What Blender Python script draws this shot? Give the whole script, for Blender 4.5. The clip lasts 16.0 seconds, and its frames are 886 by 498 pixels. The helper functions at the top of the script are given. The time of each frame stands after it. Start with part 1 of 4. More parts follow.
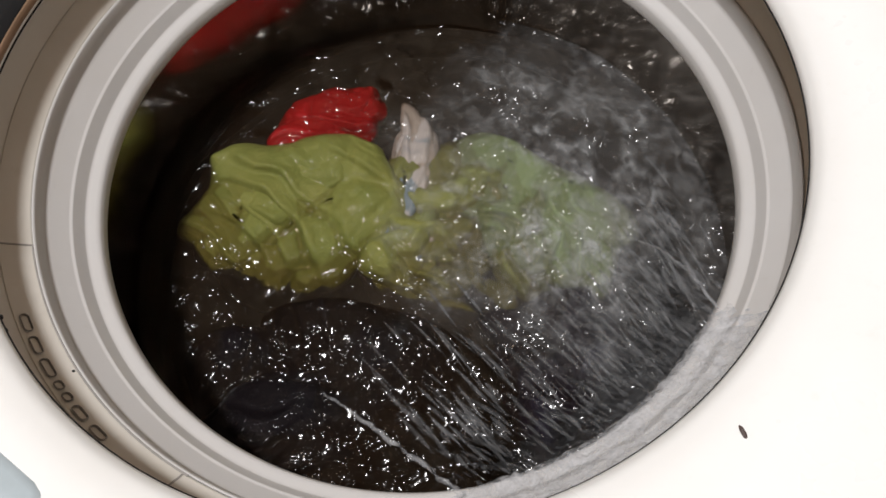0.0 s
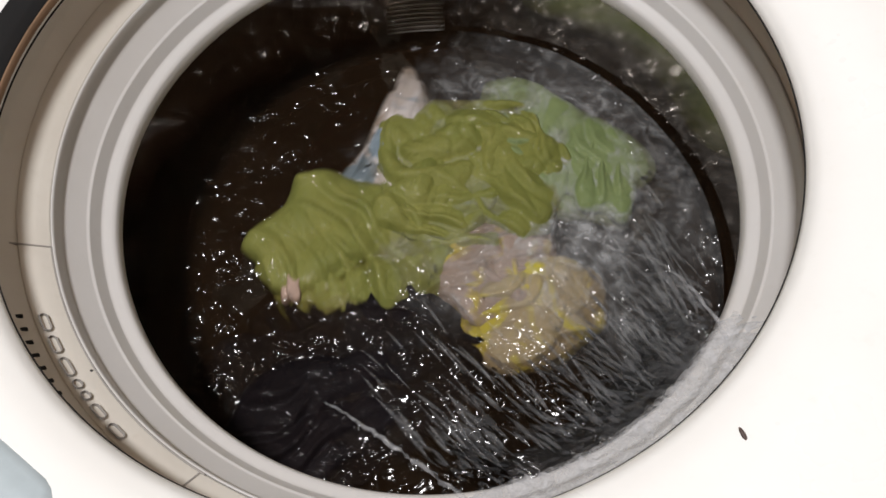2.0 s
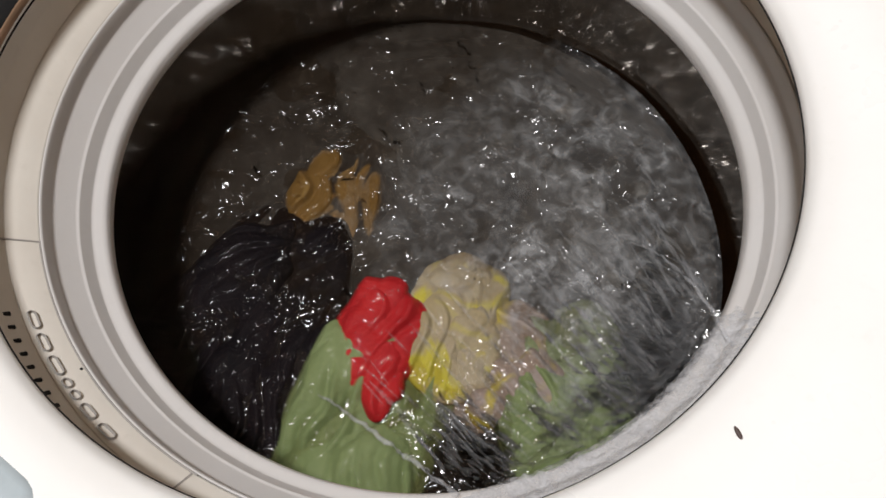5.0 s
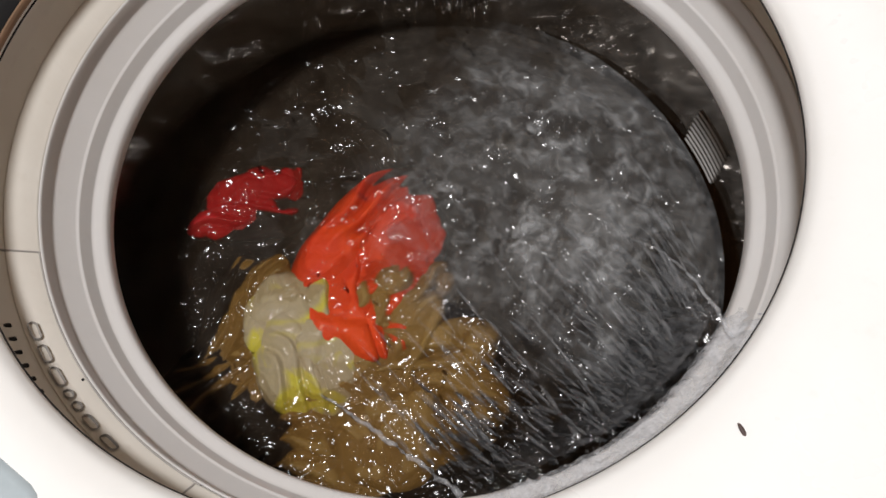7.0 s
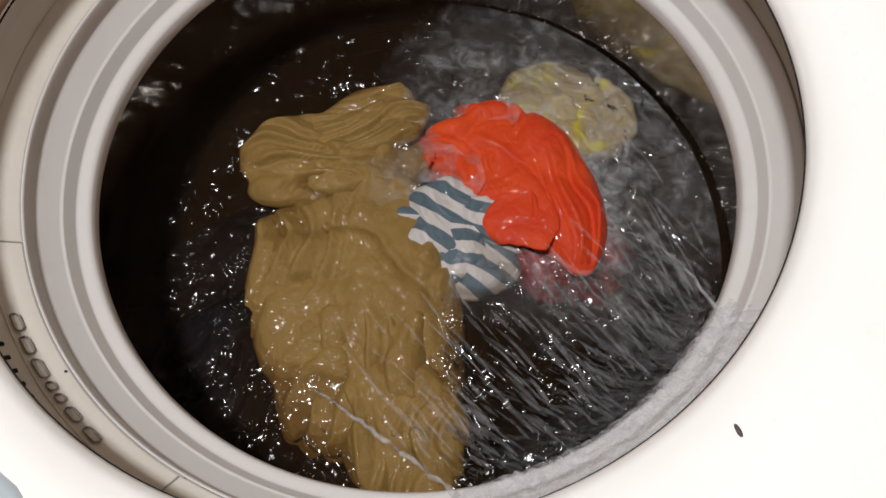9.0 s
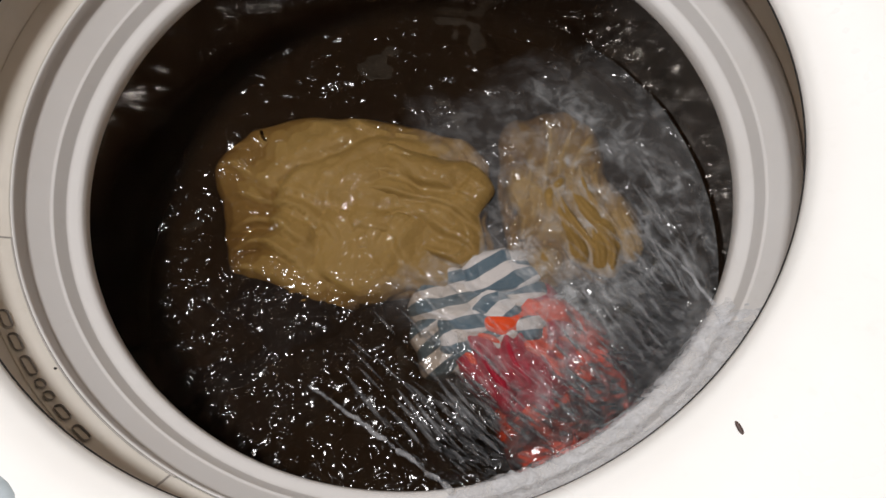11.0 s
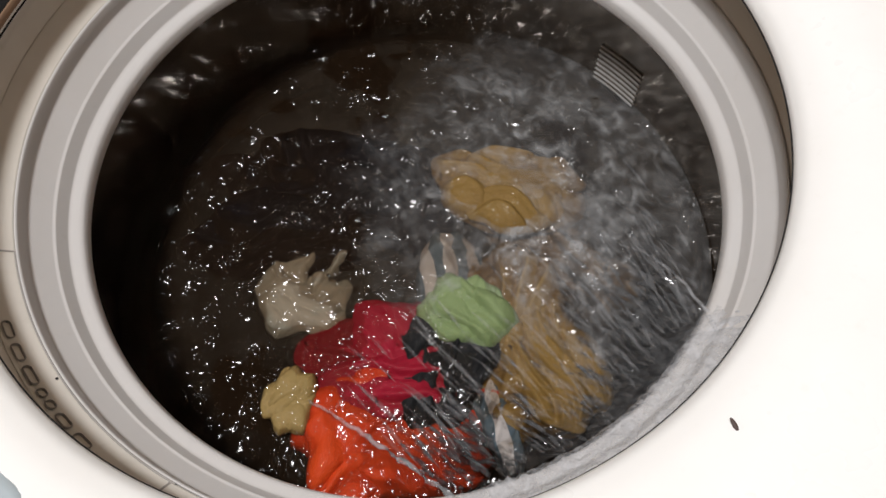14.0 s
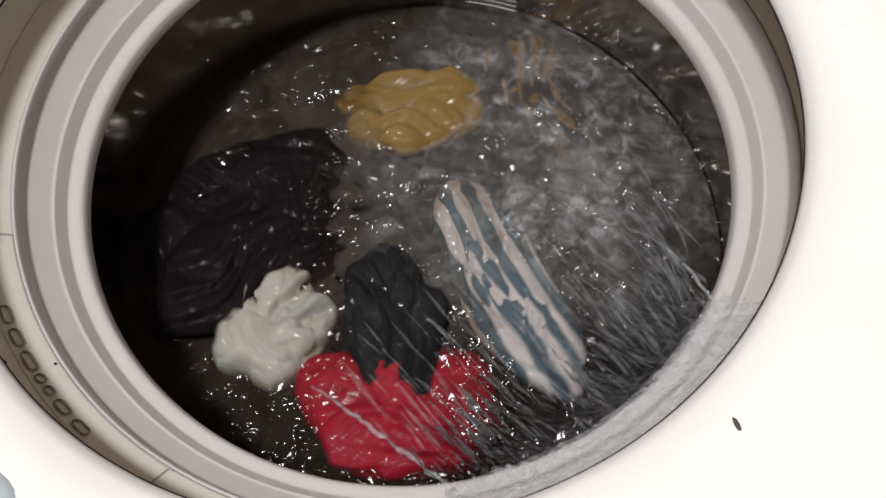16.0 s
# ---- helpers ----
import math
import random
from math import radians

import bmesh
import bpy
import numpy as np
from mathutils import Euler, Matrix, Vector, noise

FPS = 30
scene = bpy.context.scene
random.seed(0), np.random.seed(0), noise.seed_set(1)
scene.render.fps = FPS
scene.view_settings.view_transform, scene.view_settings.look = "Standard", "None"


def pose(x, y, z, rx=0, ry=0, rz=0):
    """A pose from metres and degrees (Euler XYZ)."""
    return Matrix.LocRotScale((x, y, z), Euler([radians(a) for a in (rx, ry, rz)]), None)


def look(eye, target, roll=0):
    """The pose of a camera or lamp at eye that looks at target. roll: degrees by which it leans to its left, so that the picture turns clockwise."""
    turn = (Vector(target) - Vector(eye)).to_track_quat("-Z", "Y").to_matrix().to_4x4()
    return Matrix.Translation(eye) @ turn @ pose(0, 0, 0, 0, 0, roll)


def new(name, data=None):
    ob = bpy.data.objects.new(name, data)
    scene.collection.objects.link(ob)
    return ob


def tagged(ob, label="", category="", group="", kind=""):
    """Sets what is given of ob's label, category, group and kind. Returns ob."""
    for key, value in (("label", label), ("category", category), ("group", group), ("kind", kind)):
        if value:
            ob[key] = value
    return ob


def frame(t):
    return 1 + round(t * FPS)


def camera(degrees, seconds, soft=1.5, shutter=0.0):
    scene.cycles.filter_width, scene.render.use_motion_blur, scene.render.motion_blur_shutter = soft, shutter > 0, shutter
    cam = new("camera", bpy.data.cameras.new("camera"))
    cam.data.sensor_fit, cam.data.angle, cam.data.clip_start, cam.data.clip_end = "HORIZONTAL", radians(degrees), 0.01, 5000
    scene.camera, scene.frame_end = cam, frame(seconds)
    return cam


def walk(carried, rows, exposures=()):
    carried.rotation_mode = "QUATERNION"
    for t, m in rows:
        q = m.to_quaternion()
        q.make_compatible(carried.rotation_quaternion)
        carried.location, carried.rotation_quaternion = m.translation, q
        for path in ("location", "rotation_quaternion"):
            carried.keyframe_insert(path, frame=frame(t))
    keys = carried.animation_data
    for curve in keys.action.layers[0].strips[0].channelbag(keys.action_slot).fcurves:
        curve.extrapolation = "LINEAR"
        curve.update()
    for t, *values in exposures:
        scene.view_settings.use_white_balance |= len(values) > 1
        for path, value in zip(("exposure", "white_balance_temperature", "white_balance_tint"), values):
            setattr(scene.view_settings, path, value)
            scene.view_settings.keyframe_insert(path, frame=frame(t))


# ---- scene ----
cam = camera(62, 16.0, soft=1.6, shutter=0.4)
walk(cam, [
    (0, pose(0.0113, -0.2328, 0.3894, 24.64, 2.02, -3.89)),
    (0.5, pose(0.0067, -0.2326, 0.3891, 24.60, 1.40, -4.20)),
    (1, pose(0.0024, -0.2381, 0.3904, 25.72, 0.93, -4.47)),
    (1.5, pose(0.0096, -0.2344, 0.3922, 25.00, 2.22, -4.08)),
    (2, pose(0.0043, -0.2412, 0.3933, 26.18, 1.18, -3.63)),
    (2.5, pose(0.0118, -0.2373, 0.3917, 25.35, 2.22, -3.44)),
    (3, pose(0.0064, -0.2381, 0.3907, 25.55, 1.43, -3.70)),
    (3.5, pose(0.0119, -0.2343, 0.3890, 24.76, 2.21, -3.60)),
    (4, pose(0.0053, -0.2393, 0.3900, 25.74, 1.10, -4.03)),
    (4.5, pose(0.0157, -0.2353, 0.3896, 24.90, 2.44, -3.92)),
    (5, pose(0.0090, -0.2339, 0.3885, 24.85, 1.22, -3.67)),
    (7.5, pose(0.0102, -0.2326, 0.3887, 24.61, 1.81, -4.35)),
    (8, pose(0.0148, -0.2299, 0.3873, 23.91, 1.80, -4.24)),
    (8.5, pose(0.0036, -0.2360, 0.3887, 25.29, 0.26, -4.56)),
    (9, pose(0.0118, -0.2277, 0.3853, 23.78, 1.51, -4.33)),
    (11.5, pose(0.0064, -0.2280, 0.3819, 23.74, 0.40, -4.38)),
    (12, pose(0.0031, -0.2358, 0.3828, 25.31, 0.14, -4.83)),
    (12.5, pose(0.0069, -0.2302, 0.3819, 24.13, 0.66, -4.64)),
    (13, pose(0.0020, -0.2365, 0.3858, 25.49, -0.20, -4.75)),
    (13.5, pose(0.0058, -0.2319, 0.3845, 24.46, 0.23, -4.30)),
    (14, pose(0.0068, -0.2405, 0.3845, 26.09, 0.78, -4.84)),
    (14.5, pose(0.0108, -0.2332, 0.3829, 24.51, 1.22, -4.40)),
    (15, pose(0.0072, -0.2308, 0.3851, 24.08, 0.75, -4.80)),
    (15.5, pose(0.0028, -0.2372, 0.3858, 25.54, 0.03, -4.86)),
    (16, pose(0.0131, -0.2299, 0.3818, 23.84, 1.50, -4.28)),
])

# ---- light: a ceiling lamp behind the machine, and a dim room ----
WATER = -0.100
world = bpy.data.worlds.new("world")
scene.world = world
world.use_nodes = True
world.node_tree.nodes["Background"].inputs[0].default_value = (0.9, 0.85, 0.8, 1)
world.node_tree.nodes["Background"].inputs[1].default_value = 0.02
LAMP = (-0.26, -0.14, 1.50)
lamp_data = bpy.data.lights.new("ceiling_lamp_light", "AREA")
lamp_data.shape, lamp_data.size, lamp_data.energy, lamp_data.color = "DISK", 0.18, 23.5, (1.0, 0.985, 0.985)
lamp_light = new("ceiling_lamp_light", lamp_data)
lamp_light.matrix_world = look(LAMP, (0.05, 0.0, 0.0))
scene.view_settings.exposure = 0.0


# ---- materials ----
class Mat:
    """A small wrapper round a node material."""

    def __init__(self, name):
        self.m = bpy.data.materials.new(name)
        self.m.use_nodes = True
        self.t = self.m.node_tree
        self.b = self.t.nodes["Principled BSDF"]
        self.out = self.t.nodes["Material Output"]

    def node(self, kind, **sets):
        n = self.t.nodes.new(kind)
        for k, v in sets.items():
            if k in n.inputs:
                n.inputs[k].default_value = v
        return n

    def link(self, a, b):
        self.t.links.new(a, b)

    def coords(self, which="Object"):
        return self.node("ShaderNodeTexCoord").outputs[which]

    def noise(self, vec, scale, detail=4.0, rough=0.55, distort=0.0):
        n = self.node("ShaderNodeTexNoise", Scale=scale, Detail=detail, Roughness=rough, Distortion=distort)
        self.link(vec, n.inputs["Vector"])
        return n.outputs["Fac"]

    def ramp(self, fac, stops):
        r = self.node("ShaderNodeValToRGB")
        els = r.color_ramp.elements
        while len(els) < len(stops):
            els.new(0.5)
        for e, (p, c) in zip(els, stops):
            e.position, e.color = p, (*c, 1) if len(c) == 3 else c
        self.link(fac, r.inputs["Fac"])
        return r.outputs["Color"]

    def mix(self, fac, a, b, blend="MIX"):
        n = self.t.nodes.new("ShaderNodeMix")
        n.data_type, n.blend_type = "RGBA", blend
        for sock, v in ((n.inputs[0], fac), (n.inputs[6], a), (n.inputs[7], b)):
            if isinstance(v, (float, int)):
                sock.default_value = v
            elif isinstance(v, tuple):
                sock.default_value = (*v, 1)
            else:
                self.link(v, sock)
        return n.outputs[2]

    def math(self, op, a, b=0.0, clamp=False):
        n = self.t.nodes.new("ShaderNodeMath")
        n.operation, n.use_clamp = op, clamp
        for sock, v in zip(n.inputs, (a, b)):
            if isinstance(v, (float, int)):
                sock.default_value = v
            else:
                self.link(v, sock)
        return n.outputs[0]

    def bump(self, height, strength, distance, normal=None):
        n = self.node("ShaderNodeBump", Strength=strength, Distance=distance)
        self.link(height, n.inputs["Height"])
        if normal is not None:
            self.link(normal, n.inputs["Normal"])
        return n.outputs["Normal"]


def plastic(name, base, dirt, rough=0.35, amount=0.35):
    k = Mat(name)
    v = k.coords()
    big, fine = k.noise(v, 9, 5, 0.6), k.noise(v, 140, 3)
    c = k.mix(k.ramp(big, [(0.45, (0, 0, 0)), (0.85, (amount,) * 3)]), base, dirt)
    c = k.mix(k.ramp(fine, [(0.62, (0, 0, 0)), (0.85, (0.25,) * 3)]), c, dirt)
    k.link(c, k.b.inputs["Base Color"])
    r = k.math("ADD", k.math("MULTIPLY", big, 0.2), rough - 0.1)
    k.link(r, k.b.inputs["Roughness"])
    k.link(k.bump(k.noise(v, 420, 2), 0.05, 0.0005), k.b.inputs["Normal"])
    return k.m


def plain(name, base, rough=0.5, metal=0.0):
    k = Mat(name)
    n = k.noise(k.coords(), 30, 5)
    k.link(k.mix(k.ramp(n, [(0.35, (0, 0, 0)), (0.75, (1, 1, 1))]), base, tuple(c * 0.7 for c in base)), k.b.inputs["Base Color"])
    k.b.inputs["Roughness"].default_value, k.b.inputs["Metallic"].default_value = rough, metal
    return k.m


ENAMEL = plastic("white_enamel", (0.82, 0.83, 0.83), (0.68, 0.67, 0.63), 0.28, 0.25)
RING = plastic("grey_white_plastic", (0.54, 0.53, 0.525), (0.44, 0.41, 0.38), 0.34, 0.35)
COVER = plastic("aged_white_plastic", (0.62, 0.59, 0.54), (0.42, 0.37, 0.31), 0.38, 0.4)
SLOT = plain("slot_grey", (0.30, 0.28, 0.26), 0.6)
# flat black, the painted darkness of gaps and holes
HOLLOW_BLACK = plain("hollow_black", (0.007, 0.007, 0.008), 0.95)
RUST = plain("rusty_edge", (0.30, 0.19, 0.12), 0.8)
BLUEGREY = plain("blue_grey_plastic", (0.42, 0.49, 0.53), 0.4)
SPECK = plain("brown_speck", (0.06, 0.035, 0.03), 0.6)
STEEL = plain("polished_steel", (0.52, 0.47, 0.42), 0.11, 1.0)
RIB = plain("filter_rib", (0.32, 0.31, 0.30), 0.35)
# colours of the unseen room, picked for the light they bounce
WALL_BOUNCE = plain("wall_bounce", (0.76, 0.63, 0.50), 0.8)
FLOORTILE = plain("floor_tile", (0.42, 0.36, 0.31), 0.5)
CEILING = plain("ceiling_bounce", (0.85, 0.82, 0.78), 0.85)


def cloth_material(name, base, second, patch=None, stripes=None, rough=0.65, weave=1500.0):
    """Wet cloth: base and second tone, an optional patch colour, optional stripes along the cloth."""
    k = Mat(name)
    v = k.coords()
    c = k.mix(k.ramp(k.noise(v, 28, 5, 0.6), [(0.3, (0, 0, 0)), (0.7, (1, 1, 1))]), base, second)
    if patch:
        c = k.mix(k.ramp(k.noise(v, 20, 3, 0.5, 0.8), [(0.50, (0, 0, 0)), (0.58, (1, 1, 1))]), c, patch)
    if stripes:
        uv = k.coords("UV")
        w = k.node("ShaderNodeTexWave", Scale=stripes[1], Distortion=0.3, Detail=1.0)
        w.wave_type, w.bands_direction = "BANDS", "Y"
        k.link(uv, w.inputs["Vector"])
        c = k.mix(k.ramp(w.outputs["Fac"], [(0.42, (0, 0, 0)), (0.52, (1, 1, 1))]), c, stripes[0])
    fine = k.noise(v, weave, 2, 0.7)
    c = k.mix(k.ramp(fine, [(0.3, (0.30,) * 3), (0.7, (0, 0, 0))]), c, tuple(x * 0.55 for x in base))
    k.link(c, k.b.inputs["Base Color"])
    k.b.inputs["Roughness"].default_value = rough
    k.b.inputs["Specular IOR Level"].default_value = 0.2 if max(base) > 0.1 else 0.04
    n = k.bump(fine, 0.35, 0.0008)
    n = k.bump(k.noise(v, 75, 4, 0.6, 0.8), 0.5, 0.003, n)
    k.link(n, k.b.inputs["Normal"])
    k.b.inputs["Coat Weight"].default_value, k.b.inputs["Coat Roughness"].default_value = (0.32 if max(base) > 0.1 else 0.12), 0.08
    k.link(k.bump(k.noise(v, 90, 1, 0.5, 1.2), 1.0, 0.0045), k.b.inputs["Coat Normal"])
    return k.m


TOWEL_GREEN = cloth_material("olive_green_terry", (0.215, 0.212, 0.055), (0.150, 0.165, 0.038), weave=900)
SHEET_GREEN = cloth_material("pale_green_cotton", (0.195, 0.240, 0.105), (0.150, 0.195, 0.075))
WHITE_CLOTH = cloth_material("white_blue_cotton", (0.52, 0.47, 0.45), (0.42, 0.38, 0.37), patch=(0.14, 0.20, 0.25))
RED_CLOTH = cloth_material("red_cotton", (0.42, 0.013, 0.014), (0.32, 0.008, 0.012))
MAUVE_CLOTH = cloth_material("mauve_yellow_print", (0.30, 0.23, 0.19), (0.25, 0.19, 0.155), patch=(0.42, 0.34, 0.03))
HEM_CLOTH = cloth_material("yellow_mauve_hem", (0.34, 0.28, 0.19), (0.30, 0.24, 0.12), patch=(0.44, 0.38, 0.03))
TAN = cloth_material("tan_knit", (0.33, 0.23, 0.09), (0.26, 0.18, 0.06))
PINK = cloth_material("pale_pink_knit", (0.46, 0.33, 0.27), (0.38, 0.27, 0.22))
KHAKI = cloth_material("khaki_cotton", (0.240, 0.148, 0.044), (0.195, 0.115, 0.031))
ORANGE = cloth_material("orange_red_cotton", (0.60, 0.060, 0.008), (0.50, 0.032, 0.008))
CRIMSON = cloth_material("crimson_cotton", (0.32, 0.007, 0.026), (0.24, 0.005, 0.018))
STRIPED = cloth_material("blue_white_stripe", (0.52, 0.48, 0.46), (0.44, 0.41, 0.40), stripes=((0.035, 0.075, 0.105), 9.0))
PALE_CLOTH = cloth_material("off_white_cotton", (0.46, 0.43, 0.37), (0.36, 0.34, 0.29), patch=(0.36, 0.38, 0.35))
SOCK_GREEN = cloth_material("light_green_knit", (0.23, 0.30, 0.14), (0.18, 0.25, 0.10))
NAVY = cloth_material("dark_navy_cotton", (0.018, 0.014, 0.030), (0.012, 0.010, 0.020), rough=0.6)
BLACK_CLOTH = cloth_material("black_cotton", (0.010, 0.007, 0.008), (0.006, 0.005, 0.006), rough=0.6)
CHARCOAL = cloth_material("charcoal_cotton", (0.020, 0.020, 0.021), (0.012, 0.012, 0.013), rough=0.45)


def water_material():
    """Clear choppy water: small sharp ripples over larger swirls, a faint murk on the surface."""
    k = Mat("murky_water")
    v = k.coords()
    h = k.math("ADD", k.noise(v, 36, 1, 0.4, 1.0), k.math("MULTIPLY", k.noise(v, 100, 0, 0.4, 1.2), 0.34))
    nrm = k.bump(h, 1.0, 0.0072)
    clear = k.node("ShaderNodeBsdfTransparent", Color=(0.96, 0.94, 0.91, 1))
    murk = k.node("ShaderNodeBsdfDiffuse", Color=(0.030, 0.022, 0.016, 1))
    body = k.node("ShaderNodeMixShader", Fac=0.05)
    k.link(clear.outputs[0], body.inputs[1]), k.link(murk.outputs[0], body.inputs[2])
    gloss = k.node("ShaderNodeBsdfGlossy", Roughness=0.12)
    k.link(nrm, gloss.inputs["Normal"])
    fres = k.node("ShaderNodeFresnel", IOR=1.33)
    k.link(nrm, fres.inputs["Normal"])
    top = k.node("ShaderNodeMixShader")
    k.link(fres.outputs[0], top.inputs[0]), k.link(body.outputs[0], top.inputs[1]), k.link(gloss.outputs[0], top.inputs[2])
    k.link(top.outputs[0], k.out.inputs["Surface"])
    return k.m


def murk_material(fac):
    k = Mat("suspended_murk")
    v = k.coords()
    clear = k.node("ShaderNodeBsdfTransparent", Color=(0.95, 0.91, 0.86, 1))
    murk = k.node("ShaderNodeBsdfDiffuse")
    k.link(k.mix(k.noise(v, 12, 3), (0.024, 0.013, 0.007), (0.046, 0.028, 0.016)), murk.inputs["Color"])
    body = k.node("ShaderNodeMixShader", Fac=fac)
    k.link(clear.outputs[0], body.inputs[1]), k.link(murk.outputs[0], body.inputs[2])
    k.link(body.outputs[0], k.out.inputs["Surface"])
    return k.m


def foam_material(name, centre, reach, mist, lacy):
    """Froth or a cloud of fine bubbles: a soft veil (mist) and torn lace (lacy) that thin out from a centre."""
    k = Mat(name)
    v = k.coords()
    near = k.node("ShaderNodeVectorMath")
    near.operation = "DISTANCE"
    k.link(v, near.inputs[0])
    near.inputs[1].default_value = (*centre, 0)
    rag = k.math("MULTIPLY", k.math("SUBTRACT", k.noise(v, 9, 4, 0.6, 0.8), 0.5), 0.16)
    far = k.math("DIVIDE", k.math("ADD", near.outputs["Value"], rag), reach)
    fade = k.math("SUBTRACT", 1.0, far, True)
    fade = k.math("MULTIPLY", fade, k.math("SUBTRACT", 2.0, fade))
    lace = k.math("MULTIPLY", k.noise(v, 22, 5, 0.65, 1.0), k.noise(v, 75, 3, 0.6, 0.8))
    a = k.math("ADD", k.ramp(lace, [(0.20, (0, 0, 0)), (0.30, (lacy * 0.3,) * 3), (0.42, (lacy,) * 3)]), k.ramp(k.noise(v, 13, 4, 0.6, 1.0), [(0.30, (mist * 0.2,) * 3), (0.75, (mist,) * 3)]))
    a = k.math("MULTIPLY", a, fade, True)
    white = k.node("ShaderNodeBsdfDiffuse", Color=(0.57, 0.58, 0.59, 1))
    clear = k.node("ShaderNodeBsdfTransparent")
    body = k.node("ShaderNodeMixShader")
    k.link(a, body.inputs[0]), k.link(clear.outputs[0], body.inputs[1]), k.link(white.outputs[0], body.inputs[2])
    k.link(body.outputs[0], k.out.inputs["Surface"])
    return k.m


def stream_material(name, solid):
    k = Mat(name)
    v = k.coords()
    a = k.ramp(k.noise(v, 130, 3, 0.6), [(0.35, (solid * 0.25,) * 3), (0.7, (solid,) * 3)])
    wet = k.node("ShaderNodeBsdfPrincipled", Roughness=0.15)
    wet.inputs["Base Color"].default_value = (0.66, 0.67, 0.70, 1)
    k.link(k.bump(k.noise(v, 120, 2, 0.5, 0.8), 1.0, 0.0014), wet.inputs["Normal"])
    clear = k.node("ShaderNodeBsdfTransparent")
    body = k.node("ShaderNodeMixShader")
    k.link(a, body.inputs[0]), k.link(clear.outputs[0], body.inputs[1]), k.link(wet.outputs[0], body.inputs[2])
    k.link(body.outputs[0], k.out.inputs["Surface"])
    return k.m


WATER_MAT = water_material()
FOAM = foam_material("thin_froth", (0.115, 0.03), 0.165, 0.15, 0.42)
BUBBLES = foam_material("fine_bubbles", (0.04, 0.06), 0.26, 0.15, 0.10)
STREAM, SPRAY = stream_material("falling_water", 0.38), stream_material("fine_spray", 0.10)
CURTAIN = stream_material("falling_curtain", 0.13)
LIP_WATER = stream_material("rushing_water", 0.8)


# ---- mesh helpers ----
def part(name, bm, material, parent=None, label="", smooth=True):
    me = bpy.data.meshes.new(name)
    bm.to_mesh(me)
    bm.free()
    me.materials.append(material)
    if smooth:
        me.polygons.foreach_set("use_smooth", [True] * len(me.polygons))
    ob = new(name, me)
    ob.parent = parent
    if label:
        ob["label"] = label
    return ob


def grid_mesh(points, rows, cols, closed):
    """A bmesh from a rows x cols net of points, closed round the columns or not."""
    bm = bmesh.new()
    vs = [bm.verts.new(p) for p in points]
    for i in range(rows - 1):
        for j in range(cols if closed else cols - 1):
            k = (j + 1) % cols
            bm.faces.new((vs[i * cols + j], vs[i * cols + k], vs[(i + 1) * cols + k], vs[(i + 1) * cols + j]))
    return bm


def rounded(profile, r=0.0012, steps=3):
    """Rounds the inner corners of a profile of (radius, height)."""
    out = [profile[0]]
    for a, b, c in zip(profile, profile[1:], profile[2:]):
        A, B, Cc = Vector(a), Vector(b), Vector(c)
        d = min(r, (A - B).length * 0.45, (Cc - B).length * 0.45)
        p, q = B + (A - B).normalized() * d, B + (Cc - B).normalized() * d
        for s in range(steps + 1):
            t = s / steps
            out.append(tuple(p * (1 - t) ** 2 + B * 2 * t * (1 - t) + q * t * t))
    return out + [profile[-1]]


def revolve(profile, n=160, cx=0.0, cy=0.0, start=0.0, end=360.0):
    closed = end - start >= 360
    cols = n if closed else n + 1
    pts = []
    for r, z in profile:
        for j in range(cols):
            a = radians(start + (end - start) * j / n)
            pts.append((cx + r * math.cos(a), cy + r * math.sin(a), z))
    return grid_mesh(pts, len(profile), cols, closed)


def box(x0, x1, y0, y1, z0, z1, bevel=0.0):
    bm = bmesh.new()
    bmesh.ops.create_cube(bm, size=1)
    for v in bm.verts:
        v.co = Vector(((x0 + x1) / 2 + v.co.x * (x1 - x0), (y0 + y1) / 2 + v.co.y * (y1 - y0), (z0 + z1) / 2 + v.co.z * (z1 - z0)))
    if bevel:
        bmesh.ops.bevel(bm, geom=bm.edges[:], offset=bevel, segments=3, affect="EDGES")
    return bm


# ---- the room: added out of view, to throw warm fill light back ----
FLOOR, TOP = -0.86, 1.60
tagged(part("floor", box(-1.3, 1.3, -1.6, 1.3, FLOOR - 0.1, FLOOR), FLOORTILE, smooth=False), "unseen brown tiled utility room floor", "floor", kind="structure")
tagged(part("ceiling", box(-1.3, 1.3, -1.6, 1.3, TOP, TOP + 0.1), CEILING, smooth=False), "unseen off-white ceiling that bounces fill light", "ceiling", kind="structure")
for nm, b in (("wall_north", (-1.4, 1.4, 1.3, 1.4)), ("wall_south", (-1.4, 1.4, -1.7, -1.6)), ("wall_west", (-1.4, -1.3, -1.6, 1.3)), ("wall_east", (1.3, 1.4, -1.6, 1.3))):
    tagged(part(nm, box(*b, FLOOR, TOP), WALL_BOUNCE, smooth=False), "unseen warm beige wall that bounces fill light", "wall", kind="structure")

lamp = tagged(new("ceiling_lamp"), "round white ceiling lamp on the ceiling", "lamp")
lamp.location = (LAMP[0], LAMP[1], 0)
part("housing", revolve(rounded([(0.001, TOP), (0.19, TOP), (0.19, TOP - 0.05), (0.18, TOP - 0.06), (0.18, TOP - 0.02), (0.001, TOP - 0.02)], 0.006), 64), ENAMEL, lamp)

# ---- the washing machine: still cabinet, swinging tub ----
machine = tagged(new("washing_machine"), "white top-loading washing machine, lid open, filling with water", "washing machine")
CX, CY, RO, ZO = -0.0121, -0.0060, 0.2048, 0.0895


